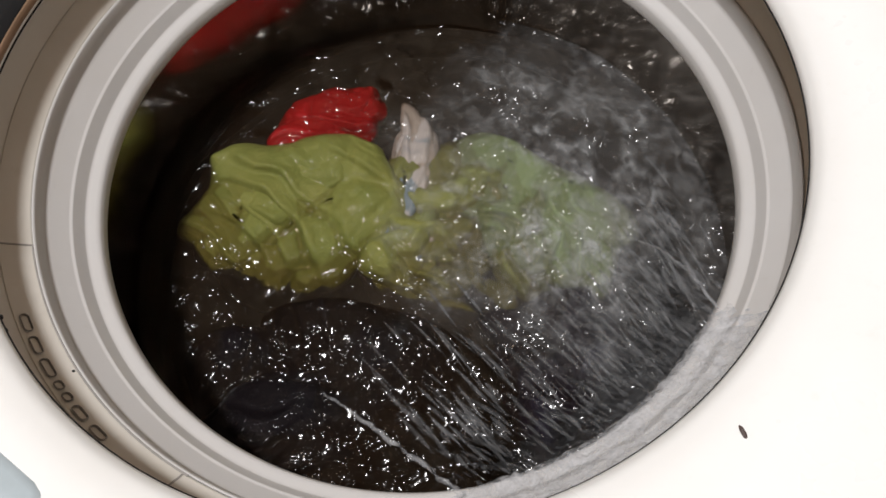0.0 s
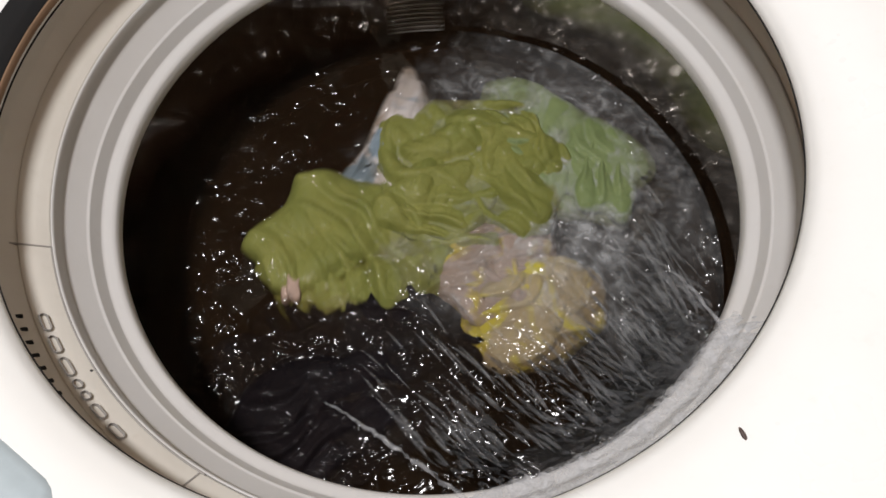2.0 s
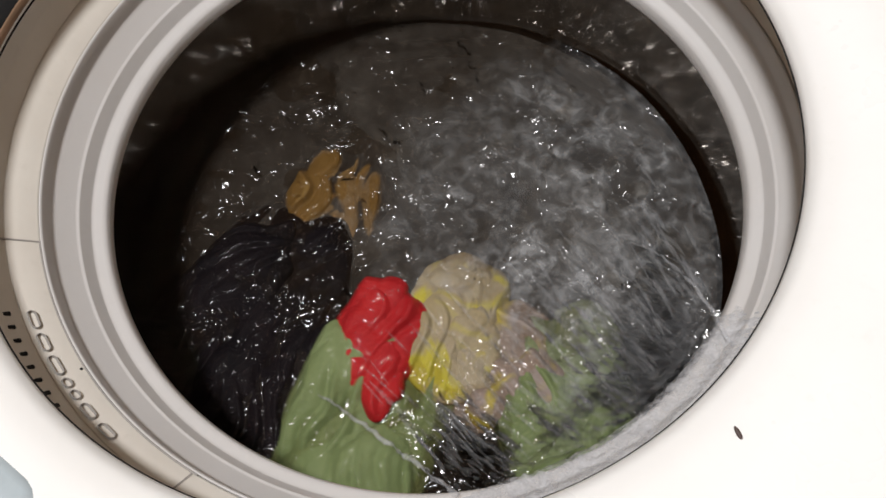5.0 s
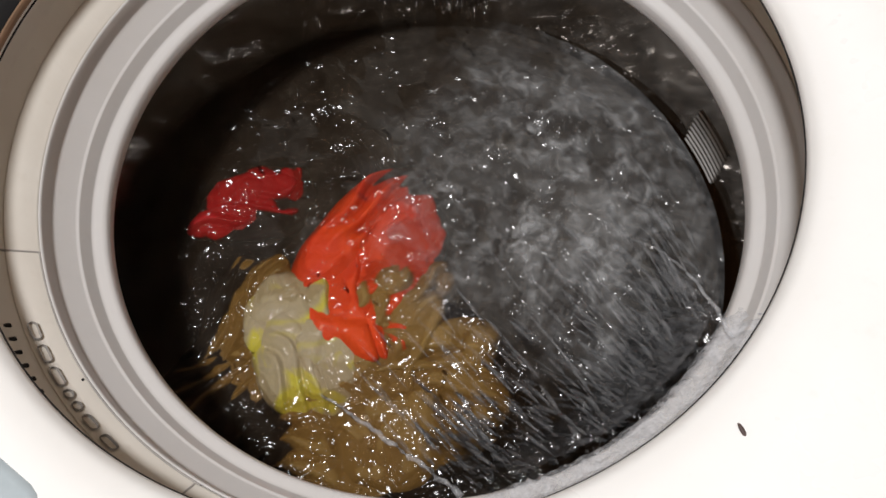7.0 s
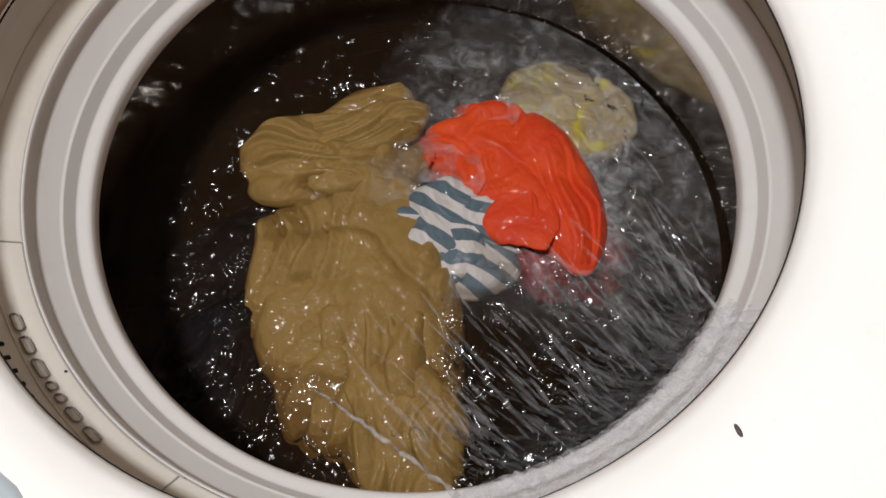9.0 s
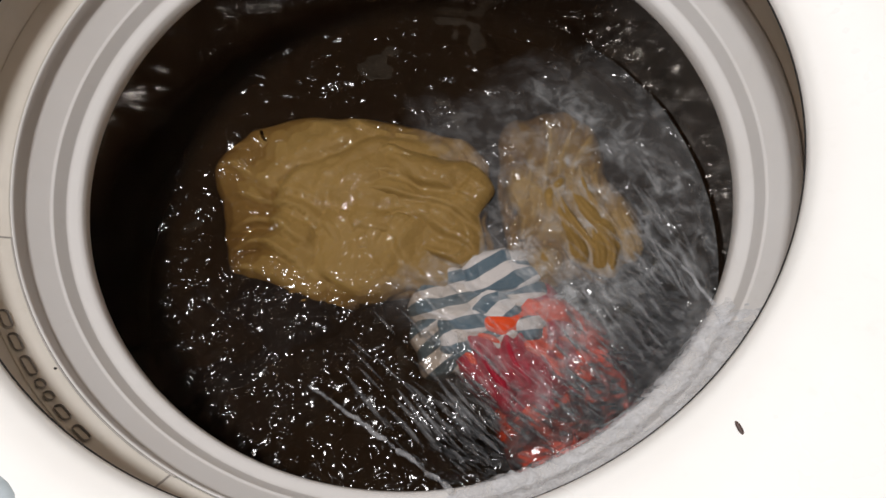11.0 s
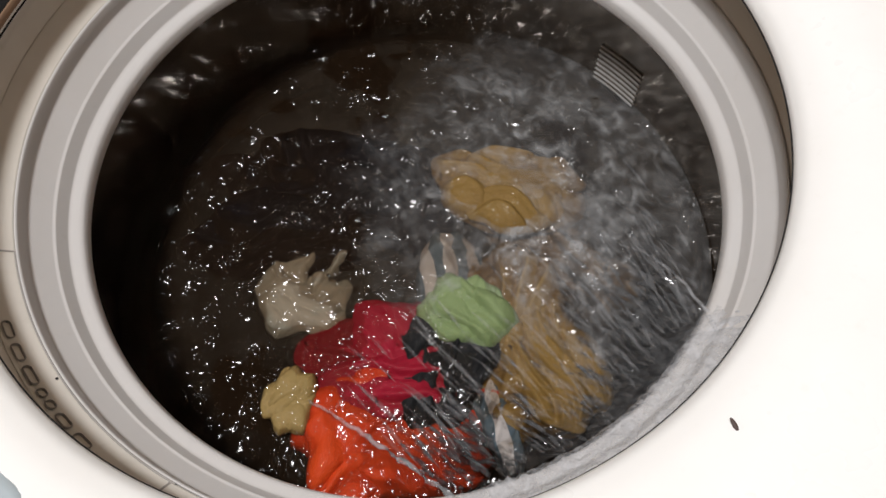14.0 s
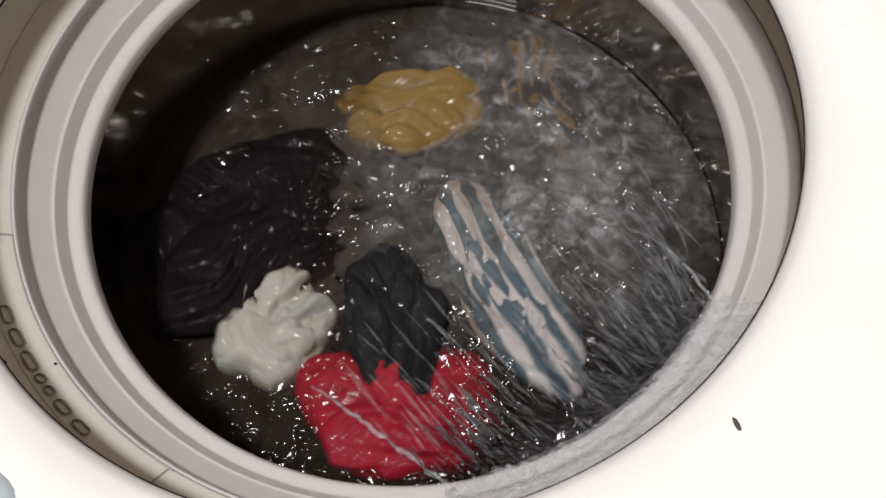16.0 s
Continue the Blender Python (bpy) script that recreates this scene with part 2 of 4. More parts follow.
def top_panel():
    """A square deck with rounded corners, and a round opening with a rolled lip."""
    n = 192
    lip = rounded([(RO + 0.008, ZO - 0.0085), (RO + 0.0008, ZO - 0.0065), (RO, ZO - 0.001), (RO + 0.003, ZO + 0.0055), (RO + 0.012, ZO + 0.0125), (RO + 0.030, ZO + 0.0195), (RO + 0.062, ZO + 0.0235)], 0.006, 5)
    pts = []
    for r, z in lip:
        for j in range(n):
            a = math.tau * j / n
            pts.append((CX + r * math.cos(a), CY + r * math.sin(a), z))
    rows = len(lip)
    for k in range(1, 5):
        for j in range(n):
            a = math.tau * j / n
            c, s = math.cos(a), math.sin(a)
            p = 10.0
            sq = 0.295 / (abs(c) ** p + abs(s) ** p) ** (1 / p)
            r0 = RO + 0.062
            r = r0 + (sq - r0) * k / 4
            pts.append((CX + r * c, CY + r * s, ZO + 0.0235 + 0.001 * k / 4))
        rows += 1
    for drop, inset in ((0.004, -0.003), (0.014, -0.006), (0.94, -0.006)):
        for j in range(n):
            a = math.tau * j / n
            c, s = math.cos(a), math.sin(a)
            sq = 0.295 / (abs(c) ** 10 + abs(s) ** 10) ** 0.1 - inset
            pts.append((CX + sq * c, CY + sq * s, ZO + 0.0245 - drop))
        rows += 1
    return grid_mesh(pts, rows, n, True)


part("cabinet", top_panel(), ENAMEL, machine, "glossy white enamelled deck with round opening")
# thin black ring that draws the shade line under the lip
part("lip_shade", revolve([(RO + 0.0004 + 0.0006 * math.cos(a), ZO - 0.0040 + 0.0006 * math.sin(a)) for a in [math.tau * i / 8 for i in range(9)]], 160, CX, CY), HOLLOW_BLACK, machine, "thin dark line for the shade under the lip")
# flat black strip in place of the deep, dark gap behind the edge
part("gap_strip", revolve(rounded([(RO + 0.0002, ZO + 0.0026), (RO + 0.0003, ZO + 0.0042), (RO + 0.0030, ZO + 0.0082), (RO + 0.0105, ZO + 0.0142), (RO + 0.0110, ZO + 0.008)], 0.001), 40, CX, CY, 118, 196), HOLLOW_BLACK, machine, "black strip for the dark gap beside the opening")
part("worn_edge", revolve(rounded([(RO - 0.0002, ZO - 0.0015), (RO - 0.0006, ZO + 0.0008), (RO - 0.0002, ZO + 0.0030), (RO + 0.0003, ZO + 0.0036)], 0.001), 40, CX, CY, 118, 196), RUST, machine, "rusty chipped edge of the opening")
CORNER, EDGE_A, EDGE_B = Vector((-0.1445, -0.1890, 0)), Vector((-0.7772, 0.6292, 0)), Vector((0.1336, -0.9910, 0))
DECK = [(RO + 0.003, ZO + 0.0055), (RO + 0.012, ZO + 0.0125), (RO + 0.030, ZO + 0.0195), (RO + 0.062, ZO + 0.0235), (RO + 0.2, ZO + 0.0245)]


def deck_z(x, y):
    """The deck's height beside the opening."""
    return float(np.interp(math.hypot(x - CX, y - CY), [d[0] for d in DECK], [d[1] for d in DECK]))


pts = []
for i in range(25):
    v = i / 24
    d = 0.10
    u0 = d - math.sqrt(max(0.0, d * d - (d - v) ** 2)) if v < d else 0.0
    for j in range(25):
        u = u0 + (1 - u0) * j / 24
        p = CORNER + EDGE_A * 0.09 * u + EDGE_B * 0.07 * v
        pts.append((p.x, p.y, deck_z(p.x, p.y) + (0.0012 if 0 < i and 0 < j else -0.0012)))
inlay = grid_mesh(pts, 25, 25, False)
part("front_inlay", inlay, BLUEGREY, machine, "blue-grey plastic inlay with a rounded corner")
speck = bmesh.new()
bmesh.ops.create_uvsphere(speck, u_segments=12, v_segments=8, radius=1)
for v in speck.verts:
    v.co = Vector((v.co.x * 0.0010 + 0.0004 * v.co.y, v.co.y * 0.0034 * (1 - 0.2 * v.co.x), v.co.z * 0.0007))
chip = part("paint_chip", speck, SPECK, machine, "small brown paint chip on the deck")
chip.matrix_basis = pose(0.1178, -0.1874, deck_z(0.1178, -0.1874) + 0.0002, 0, 0, 22)

# tub cover with its joints, slots and holes
COVER_PROFILE = [(0.2105, 0.0436), (0.2109, 0.0452), (0.2222, 0.0566), (0.2227, 0.0558), (0.2233, 0.0572), (0.2285, 0.0660), (0.2302, 0.0785), (0.2700, 0.0795)]
cover = part("tub_cover", revolve(rounded(COVER_PROFILE, 0.0008, 2), 200), COVER, machine, "aged off-white tub cover ring with slots")


def on_cover(a, s, lift=0.0):
    """The place at angle a (degrees), s from 0 (inner) to 1 (outer) on the sloping cover face."""
    r, z = 0.2108 + (0.2222 - 0.2108) * s, 0.0450 + (0.0566 - 0.0450) * s + lift
    return Vector((r * math.cos(radians(a)), r * math.sin(radians(a)), z))


def pill(length, width, depth, rim):
    """A stadium-shaped recess: a raised rim round a sunken floor."""
    bm = bmesh.new()
    n = 10
    loops = []
    for grow, z in ((rim, 0.0), (0.0, 0.0006), (-0.0002, -depth)):
        lp = []
        for side in (1, -1):
            for i in range(n + 1):
                a = -math.pi / 2 + math.pi * i / n
                r = width / 2 + grow
                lp.append(bm.verts.new((side * ((length - width) / 2 + r * math.cos(a)), side * r * math.sin(a), z)))
        loops.append(lp)
    for a, b in zip(loops, loops[1:]):
        for i in range(len(a)):
            bm.faces.new((a[i], a[(i + 1) % len(a)], b[(i + 1) % len(a)], b[i]))
    bm.faces.new(loops[-1])
    return bm


def cover_frame(a, s):
    """Axes on the cover: x along the ring, y up the slope, z out of the face."""
    o = on_cover(a, s)
    x = Vector((-math.sin(radians(a)), math.cos(radians(a)), 0))
    y = (on_cover(a, s + 0.1) - o).normalized()
    z = x.cross(y)
    if z.z < 0:
        y, z = -y, -z
    return Matrix.Translation(o) @ Matrix((x, y, z)).transposed().to_4x4()


# three long slots, two short, two long again, along the ring
for a, ln in ((207.6, 0.0100), (211.2, 0.0100), (214.9, 0.0110), (217.8, 0.0050), (219.8, 0.0050), (222.6, 0.0090), (226.2, 0.0095)):
    sl = part("slot", pill(ln, 0.0039, 0.0012, 0.0005), SLOT, cover, smooth=False)
    sl.matrix_basis = cover_frame(a, 0.75) @ Matrix.Translation((0, 0, 0.0011))
# solid black blocks show the dark inside of the vent holes
for i in range(8):
    a = 206.4 + i * 2.0
    h = part("vent_hole", box(-0.0011, 0.0011, -0.0019, 0.0019, -0.001, 0.0006, 0.0003), HOLLOW_BLACK, cover, smooth=False)
    r, z = 0.2264, 0.0624
    h.matrix_basis = Matrix.Translation((r * math.cos(radians(a)), r * math.sin(radians(a)), z)) @ cover_frame(a, 0.6).to_3x3().to_4x4()
for a0, s0, s1 in ((195.0, 0.0, 1.5), (237.3, 0.0, 0.9)):
    bm = bmesh.new()
    for i in range(9):
        s = s0 + (s1 - s0) * i / 8
        p, q = on_cover(a0 - 0.12, s, 0.0006), on_cover(a0 + 0.12, s, 0.0006)
        bm.verts.new(p), bm.verts.new(q), bm.verts.new(p - Vector((0, 0, 0.002))), bm.verts.new(q - Vector((0, 0, 0.002)))
    bm.verts.ensure_lookup_table()
    for i in range(8):
        b = [bm.verts[4 * i + k] for k in range(8)]
        for f in ((0, 1, 5, 4), (0, 4, 6, 2), (1, 3, 7, 5)):
            bm.faces.new([b[k] for k in f])
    part("joint", bm, SLOT, cover, "dirty joint in the cover", smooth=False)
# a black bead shows the dark of a screw hole
mole = bmesh.new()
bmesh.ops.create_uvsphere(mole, u_segments=8, v_segments=6, radius=0.0008)
part("screw_hole", mole, HOLLOW_BLACK, cover).matrix_basis = cover_frame(216.2, 0.12)
part("groove", revolve([(0.2106 + 0.0006 * math.cos(a), 0.0452 + 0.0007 * math.sin(a)) for a in [math.tau * i / 6 for i in range(7)]], 90, 0, 0, 195, 238), SLOT, cover, "grey groove along the cover")

# balance ring: stepped funnel
RING_PROFILE = [(0.2135, -0.012), (0.2040, -0.0040), (0.1905, -0.0010), (0.1889, 0.0008), (0.1889, 0.0060), (0.1897, 0.0092), (0.1912, 0.0106), (0.1955, 0.0126), (0.1966, 0.0134), (0.1994, 0.0222), (0.2008, 0.0230), (0.2080, 0.0330), (0.2088, 0.0345), (0.2086, 0.0405), (0.2089, 0.0448), (0.2098, 0.0458), (0.2104, 0.0448), (0.2104, 0.0380)]
ring = part("balance_ring", revolve(rounded(RING_PROFILE, 0.0016), 200), RING, machine, "grey-white stepped plastic balance ring")

# basket: steel wall with one lint filter, floor with a pulsator
basket = part("basket", revolve(rounded([(0.2100, -0.0085), (0.2150, -0.016), (0.2150, -0.345), (0.19, -0.375), (0.06, -0.380), (0.02, -0.36), (0.001, -0.36)], 0.004), 128), STEEL, machine, "polished stainless steel basket")
for i in range(8):
    z = -0.064 - i * 0.0052
    rib = revolve([(0.2146, z), (0.2132, z + 0.0003), (0.2132, z + 0.0008), (0.2146, z + 0.0011)], 8, 0, 0, -5.6, 5.6)
    part("filter_rib", rib, RIB, basket, "white rib of the lint filter")


# ---- water ----
def wave(x, y):
    p = Vector((x * 26, y * 26, 1.7))
    return 0.0042 * noise.noise(p) + 0.0024 * noise.noise(p * 2.3) + 0.0010 * noise.noise(p * 5.1)


def disc(radius, rings, n, height):
    bm = bmesh.new()
    pts = []
    for i in range(rings + 1):
        r = radius * max(i, 0.02) / rings
        for j in range(n):
            x, y = r * math.cos(math.tau * j / n), r * math.sin(math.tau * j / n)
            pts.append((x, y, height(x, y)))
    bm.free()
    bm = grid_mesh(pts, rings + 1, n, True)
    bmesh.ops.reverse_faces(bm, faces=bm.faces[:])
    return bm


water = tagged(new("water"), "murky brown rippling wash water in the tub", "water", kind="structure")
surface = part("surface", disc(0.2144, 90, 260, wave), WATER_MAT, water)
for dz, fac in ((0.004, 0.10), (0.010, 0.17), (0.018, 0.28), (0.032, 0.50), (0.055, 1.0)):
    part("murky_depth", disc(0.2135, 12, 96, lambda x, y, q=dz: 0.6 * wave(x + q, y) - q), murk_material(fac), water)
froth = tagged(part("froth", disc(0.2138, 60, 180, lambda x, y: 0.4 * wave(x, y) + 0.0012), FOAM), "thin white froth on the wash water", "froth", kind="stuff")
bubbles = tagged(part("bubble_cloud", disc(0.2132, 40, 150, lambda x, y: 0.5 * wave(x + 0.3, y)), BUBBLES), "cloud of fine bubbles drifting in the wash water", "bubbles", kind="stuff")


# ---- falling water ----
def tube_path(bm, path, radii, n=6):
    loops = []
    for i, p in enumerate(path):
        d = (path[min(i + 1, len(path) - 1)] - path[max(i - 1, 0)]).normalized()
        u = d.orthogonal().normalized()
        w = d.cross(u)
        loops.append([bm.verts.new(p + (u * math.cos(math.tau * k / n) + w * math.sin(math.tau * k / n)) * radii[i]) for k in range(n)])
    for a, b in zip(loops, loops[1:]):
        for k in range(n):
            bm.faces.new((a[k], a[(k + 1) % n], b[(k + 1) % n], b[k]))
    bm.faces.new(loops[0][::-1])
    bm.faces.new(loops[-1])


def fall(start, end, n=14, rise=0.0):
    """A falling stream's way from the lip down to the water: straight ahead, faster and faster down."""
    out = []
    for i in range(n):
        t = i / (n - 1)
        p = start.lerp(end, t)
        p.z = start.z + (end.z - start.z) * (0.35 * t + 0.65 * t * t) + rise * t * (1 - t)
        out.append(p)
    return out


def lip_point(a, r=0.197, z=0.050):
    return Vector((r * math.cos(radians(a)), r * math.sin(radians(a)), z))


rng = random.Random(4)
spray = tagged(new("fresh_water"), "clear fresh water spraying from under the lip", "water jet")
# two strong streams at the ends of the fan
for sx, sy, ex, ey, rad in ((0.1570, -0.1260, 0.150, -0.012, 0.0009), (0.010, -0.1930, -0.078, -0.108, 0.0012)):
    bm = bmesh.new()
    path = fall(Vector((sx, sy, 0.018)), Vector((ex, ey, WATER)), 26)
    for i, p in enumerate(path):
        if 0 < i:
            path[i] = p + Vector((rng.uniform(-1, 1), rng.uniform(-1, 1), 0)) * 0.0008
    tube_path(bm, path, [rad * (1.5 - 0.8 * i / 25) * rng.uniform(0.8, 1.25) for i in range(26)])
    part("stream", bm, STREAM, spray, "twisting stream of water")
FANS = []
for g in range(4):
    bm = bmesh.new()
    for _ in range(170):
        u = rng.random() ** 1.4
        a = -38 - 48 * u
        s = lip_point(a + rng.uniform(-2, 2), 0.194, 0.018)
        reach = rng.uniform(0.015, 0.19) * rng.uniform(0.35, 1.0)
        way = Vector((0.10 - 0.75 * u, 0.90, 0)).normalized()
        e = s + way * reach
        e.z = WATER
        whole = fall(s, e, 40)
        i0 = rng.randrange(8, 30)
        ln = rng.randrange(7, 18)
        seg = whole[i0:i0 + ln]
        if len(seg) < 3:
            continue
        rad = rng.uniform(0.0005, 0.0019)
        tube_path(bm, seg, [rad * math.sin(math.pi * (i + 0.5) / len(seg)) for i in range(len(seg))], 5)
    fan = part("spray", bm, SPRAY, spray, "fine broken spray")
    FANS.append(fan)
# the sheet that runs over the balance ring, close to its steps
pts = []
steps = [(0.2092, 0.0470), (0.2078, 0.0400), (0.2068, 0.0345), (0.2035, 0.0290), (0.2004, 0.0250), (0.1984, 0.0220), (0.1955, 0.0155), (0.1905, 0.0130), (0.1880, 0.0085), (0.1874, -0.004)]
for i, (r0, z0) in enumerate(steps):
    for j in range(91):
        u = j / 90
        a = -30 - 60 * u
        swell = 0.0010 + 0.0022 * noise.noise(Vector((j * 0.55, i * 0.6, 0))) - 0.006 * (abs(2 * u - 1) ** 5)
        r = r0 - 0.8 * swell
        pts.append(Vector((r * math.cos(radians(a)), r * math.sin(radians(a)), z0 + 0.6 * swell)))
lip_sheet = part("lip_sheet", grid_mesh(pts, len(steps), 91, False), LIP_WATER, spray, "thin sheet of water rushing over the ring")
pts = []
for i in range(13):
    t = i / 12
    for j in range(81):
        a = -33 - 46 * j / 80
        r = 0.188 - 0.022 * t - 0.010 * t * t + 0.002 * noise.noise(Vector((j * 0.9, i * 0.3, 2)))
        pts.append(Vector((r * math.cos(radians(a)), r * math.sin(radians(a)), 0.012 - 0.130 * t * (0.4 + 0.6 * t))))
part("curtain", grid_mesh(pts, 13, 81, False), CURTAIN, spray, "thin curtain of falling water")


# ---- the washing ----
def lump(name, length, width, height, material, seed, parent, bend, along, fine, lobes):
    """One fold of soaked cloth: an uneven outline, pleats that run mostly along its length (along 0..1), a closed underside. bend curves it."""
    nu, nv = 84, 64
    length, width = length * 1.16, width * 1.16
    ox = seed * 7.31
    top, low, uvs = [], [], []
    for i in range(nu):
        for j in range(nv):
            u, v = -1 + 2 * i / (nu - 1), -1 + 2 * j / (nv - 1)
            du, dv = u * math.sqrt(1 - v * v / 2.2), v * math.sqrt(1 - u * u / 2.2)
            a = math.atan2(dv, du)
            ca, sa = math.cos(a), math.sin(a)
            edge = 1 + lobes * 1.5 * noise.noise(Vector((ca * 1.3 + ox, sa * 1.3, seed))) + 0.03 * noise.noise(Vector((ca * 5 + ox, sa * 5, seed)))
            x, y = du * edge * length / 2, dv * edge * width / 2
            rho = max(abs(u), abs(v))
            q = Vector((x * 11 + ox, y * 11, seed * 3.1))
            wx, wy = noise.noise(q), noise.noise(q + Vector((5, 3, 1)))
            # rounded folds with narrow valleys, which wander, part and die out
            across = y * along + x * (1 - along) * 0.8
            lane = across * 200 + 7.5 * wx + 1.6 * noise.noise(Vector((x * 30 + ox, y * 30, seed)))
            pleat = 0.5 + 0.5 * math.sin(2 * lane + 0.8 * math.sin(2 * lane))
            amount = min(1.0, max(0.0, 0.42 + 1.5 * noise.noise(Vector((x * 15 + ox, y * 15, seed + 6)))))
            w = Vector((wx, wy, 0))
            crease = min(1.0, 3.2 * abs(noise.noise(Vector((x * 13, y * 13, seed + 9)) + w * 1.2))) ** 0.7
            wrinkle = min(1.0, 3.2 * abs(noise.noise(Vector((x * 52, y * 40, seed + 2)) + w * 2.2))) ** 0.6
            swell = noise.noise(Vector((x * 12 + ox, y * 12, seed + 4)))
            dome = 1 - rho ** 6
            z = height * (dome * (0.66 + 0.40 * swell) + dome * fine * (0.40 * amount * (pleat - 0.5) + 0.26 * (crease - 0.75) + (0.03 + 0.07 * (1 - amount)) * (wrinkle - 0.7)))
            uvs.append((x * 2 + 0.02 * wx, y * 2 + 0.012 * wy + 0.006 * pleat))
            if bend:
                ang = x * bend
                x, y = math.sin(ang) * (1 / bend - y), 1 / bend - math.cos(ang) * (1 / bend - y)
            z += 0.002
            top.append((x + 0.004 * wx, y + 0.004 * wy, z))
            low.append((x * 0.97, y * 0.97, min(z - 0.002, -0.3 * height * (1 - rho ** 4) - 0.002)))
    faces = []
    n = nu * nv
    for i in range(nu - 1):
        for j in range(nv - 1):
            a, b, c, d = i * nv + j, (i + 1) * nv + j, (i + 1) * nv + j + 1, i * nv + j + 1
            faces.append((a, b, c, d))
            faces.append((n + d, n + c, n + b, n + a))
    rim = [i * nv for i in range(nu)] + [(nu - 1) * nv + j for j in range(1, nv)] + [i * nv + nv - 1 for i in range(nu - 2, -1, -1)] + [j for j in range(nv - 2, 0, -1)]
    for a, b in zip(rim, rim[1:] + rim[:1]):
        faces.append((b, a, n + a, n + b))
    me = bpy.data.meshes.new(name)
    me.from_pydata(top + low, [], faces)
    layer = me.uv_layers.new(name="cloth")
    idx = np.empty(len(me.loops), dtype=np.int32)
    me.loops.foreach_get("vertex_index", idx)
    layer.data.foreach_set("uv", np.array(uvs + uvs, dtype=np.float32)[idx].ravel())
    me.materials.append(material)
    me.polygons.foreach_set("use_smooth", [True] * len(me.polygons))
    ob = new(name, me)
    ob.parent = parent
    return ob


def cloth(name, length, width, height, material, seed, parent=None, bend=0.0, along=0.5, fine=1.0, lobes=0.22, folds=2):
    """A heap of soaked cloth: one large lump with smaller folds that lie over it."""
    ob = lump(name, length, width, height, material, seed, parent, bend, along, fine, lobes)
    pick = random.Random(seed * 13 + 5)
    for k in range(folds):
        size = pick.uniform(0.50, 0.78)
        f = lump("fold", length * size, width * size * pick.uniform(0.75, 1.1), height * pick.uniform(0.55, 0.8), material, seed + 31 * (k + 1), ob, bend, along, fine, lobes * 1.3)
        a = math.tau * (k + pick.uniform(0.0, 0.7)) / folds
        f.matrix_basis = pose(0.27 * length * math.cos(a), 0.25 * width * math.sin(a), height * pick.uniform(0.12, 0.34), pick.uniform(-9, 9), pick.uniform(-9, 9), pick.uniform(-35, 35) * (0.4 if along > 0.9 else 1))
    return ob


def garment(name, label, category="garment"):
    return tagged(new(name), label, category, "washing in the tub")


towel = garment("towel", "soaked olive green terry towel, crumpled, afloat", "towel")
towel_bundle = cloth("crumpled_middle", 0.140, 0.134, 0.026, TOWEL_GREEN, 1, towel, along=0.45, fine=1.25)
towel_end = cloth("loose_end", 0.158, 0.112, 0.022, TOWEL_GREEN, 2, towel, along=0.5, fine=1.15)
sheet = garment("bed_sheet", "soaked pale green cotton sheet in long folds", "sheet")
sheet_fold = cloth("fold", 0.130, 0.090, 0.020, SHEET_GREEN, 3, sheet, bend=-4, along=0.8)
sheet_drape = cloth("drape", 0.200, 0.098, 0.020, SHEET_GREEN, 4, sheet, bend=-2.5, along=1.0, fine=1.2, lobes=0.15)
cloth_white = tagged(cloth("dish_cloth", 0.116, 0.040, 0.014, WHITE_CLOTH, 5, bend=5, along=0.8), "white dish cloth with blue-grey patches, soaked", "cloth", "washing in the tub")
cloth_red = tagged(cloth("red_top", 0.078, 0.052, 0.018, RED_CLOTH, 6, along=0.5), "soaked bright red cotton top", "garment", "washing in the tub")
shirt = garment("printed_shirt", "mauve and yellow printed shirt, soaked", "shirt")
shirt_hem = cloth("hem", 0.098, 0.070, 0.016, HEM_CLOTH, 7, shirt, along=0.8, lobes=0.12)
shirt_body = cloth("body", 0.084, 0.080, 0.020, MAUVE_CLOTH, 8, shirt, along=0.6)
khaki = garment("khaki_trousers", "soaked khaki brown cotton trousers, crumpled", "trousers")
khaki_sleeve = cloth("leg", 0.104, 0.066, 0.020, KHAKI, 9, khaki, along=0.6)
khaki_yoke = cloth("waist", 0.136, 0.078, 0.020, KHAKI, 10, khaki, along=0.9, fine=1.3)
khaki_back = cloth("seat", 0.178, 0.136, 0.026, KHAKI, 11, khaki, along=0.85, fine=1.1, lobes=0.16)
cloth_orange = tagged(cloth("orange_top", 0.156, 0.078, 0.022, ORANGE, 12, along=0.7, bend=-9), "soaked orange-red cotton top in creases", "garment", "washing in the tub")
cloth_crimson = tagged(cloth("crimson_top", 0.126, 0.078, 0.020, CRIMSON, 13, along=0.5), "soaked crimson cotton top", "garment", "washing in the tub")
striped = garment("striped_towel", "blue and white striped towel, soaked and folded", "towel")
stripe_bunch = cloth("folded_end", 0.086, 0.076, 0.020, STRIPED, 14, striped, along=0.6)
stripe_length = cloth("long_side", 0.170, 0.056, 0.016, STRIPED, 15, striped, along=1.0, bend=1.5, fine=1.2, lobes=0.14)
cloth_pale = tagged(cloth("white_top", 0.080, 0.066, 0.022, PALE_CLOTH, 16, along=0.5, fine=1.3), "off-white cotton top balled up, soaked", "garment", "washing in the tub")
sock_green = tagged(cloth("green_sock", 0.058, 0.042, 0.014, SOCK_GREEN, 17, along=0.5, bend=8), "light green knitted sock, soaked", "sock", "washing in the tub")
cloth_navy = tagged(cloth("navy_top", 0.120, 0.096, 0.022, NAVY, 18, along=0.5), "very dark navy garment, soaked", "garment", "washing in the tub")
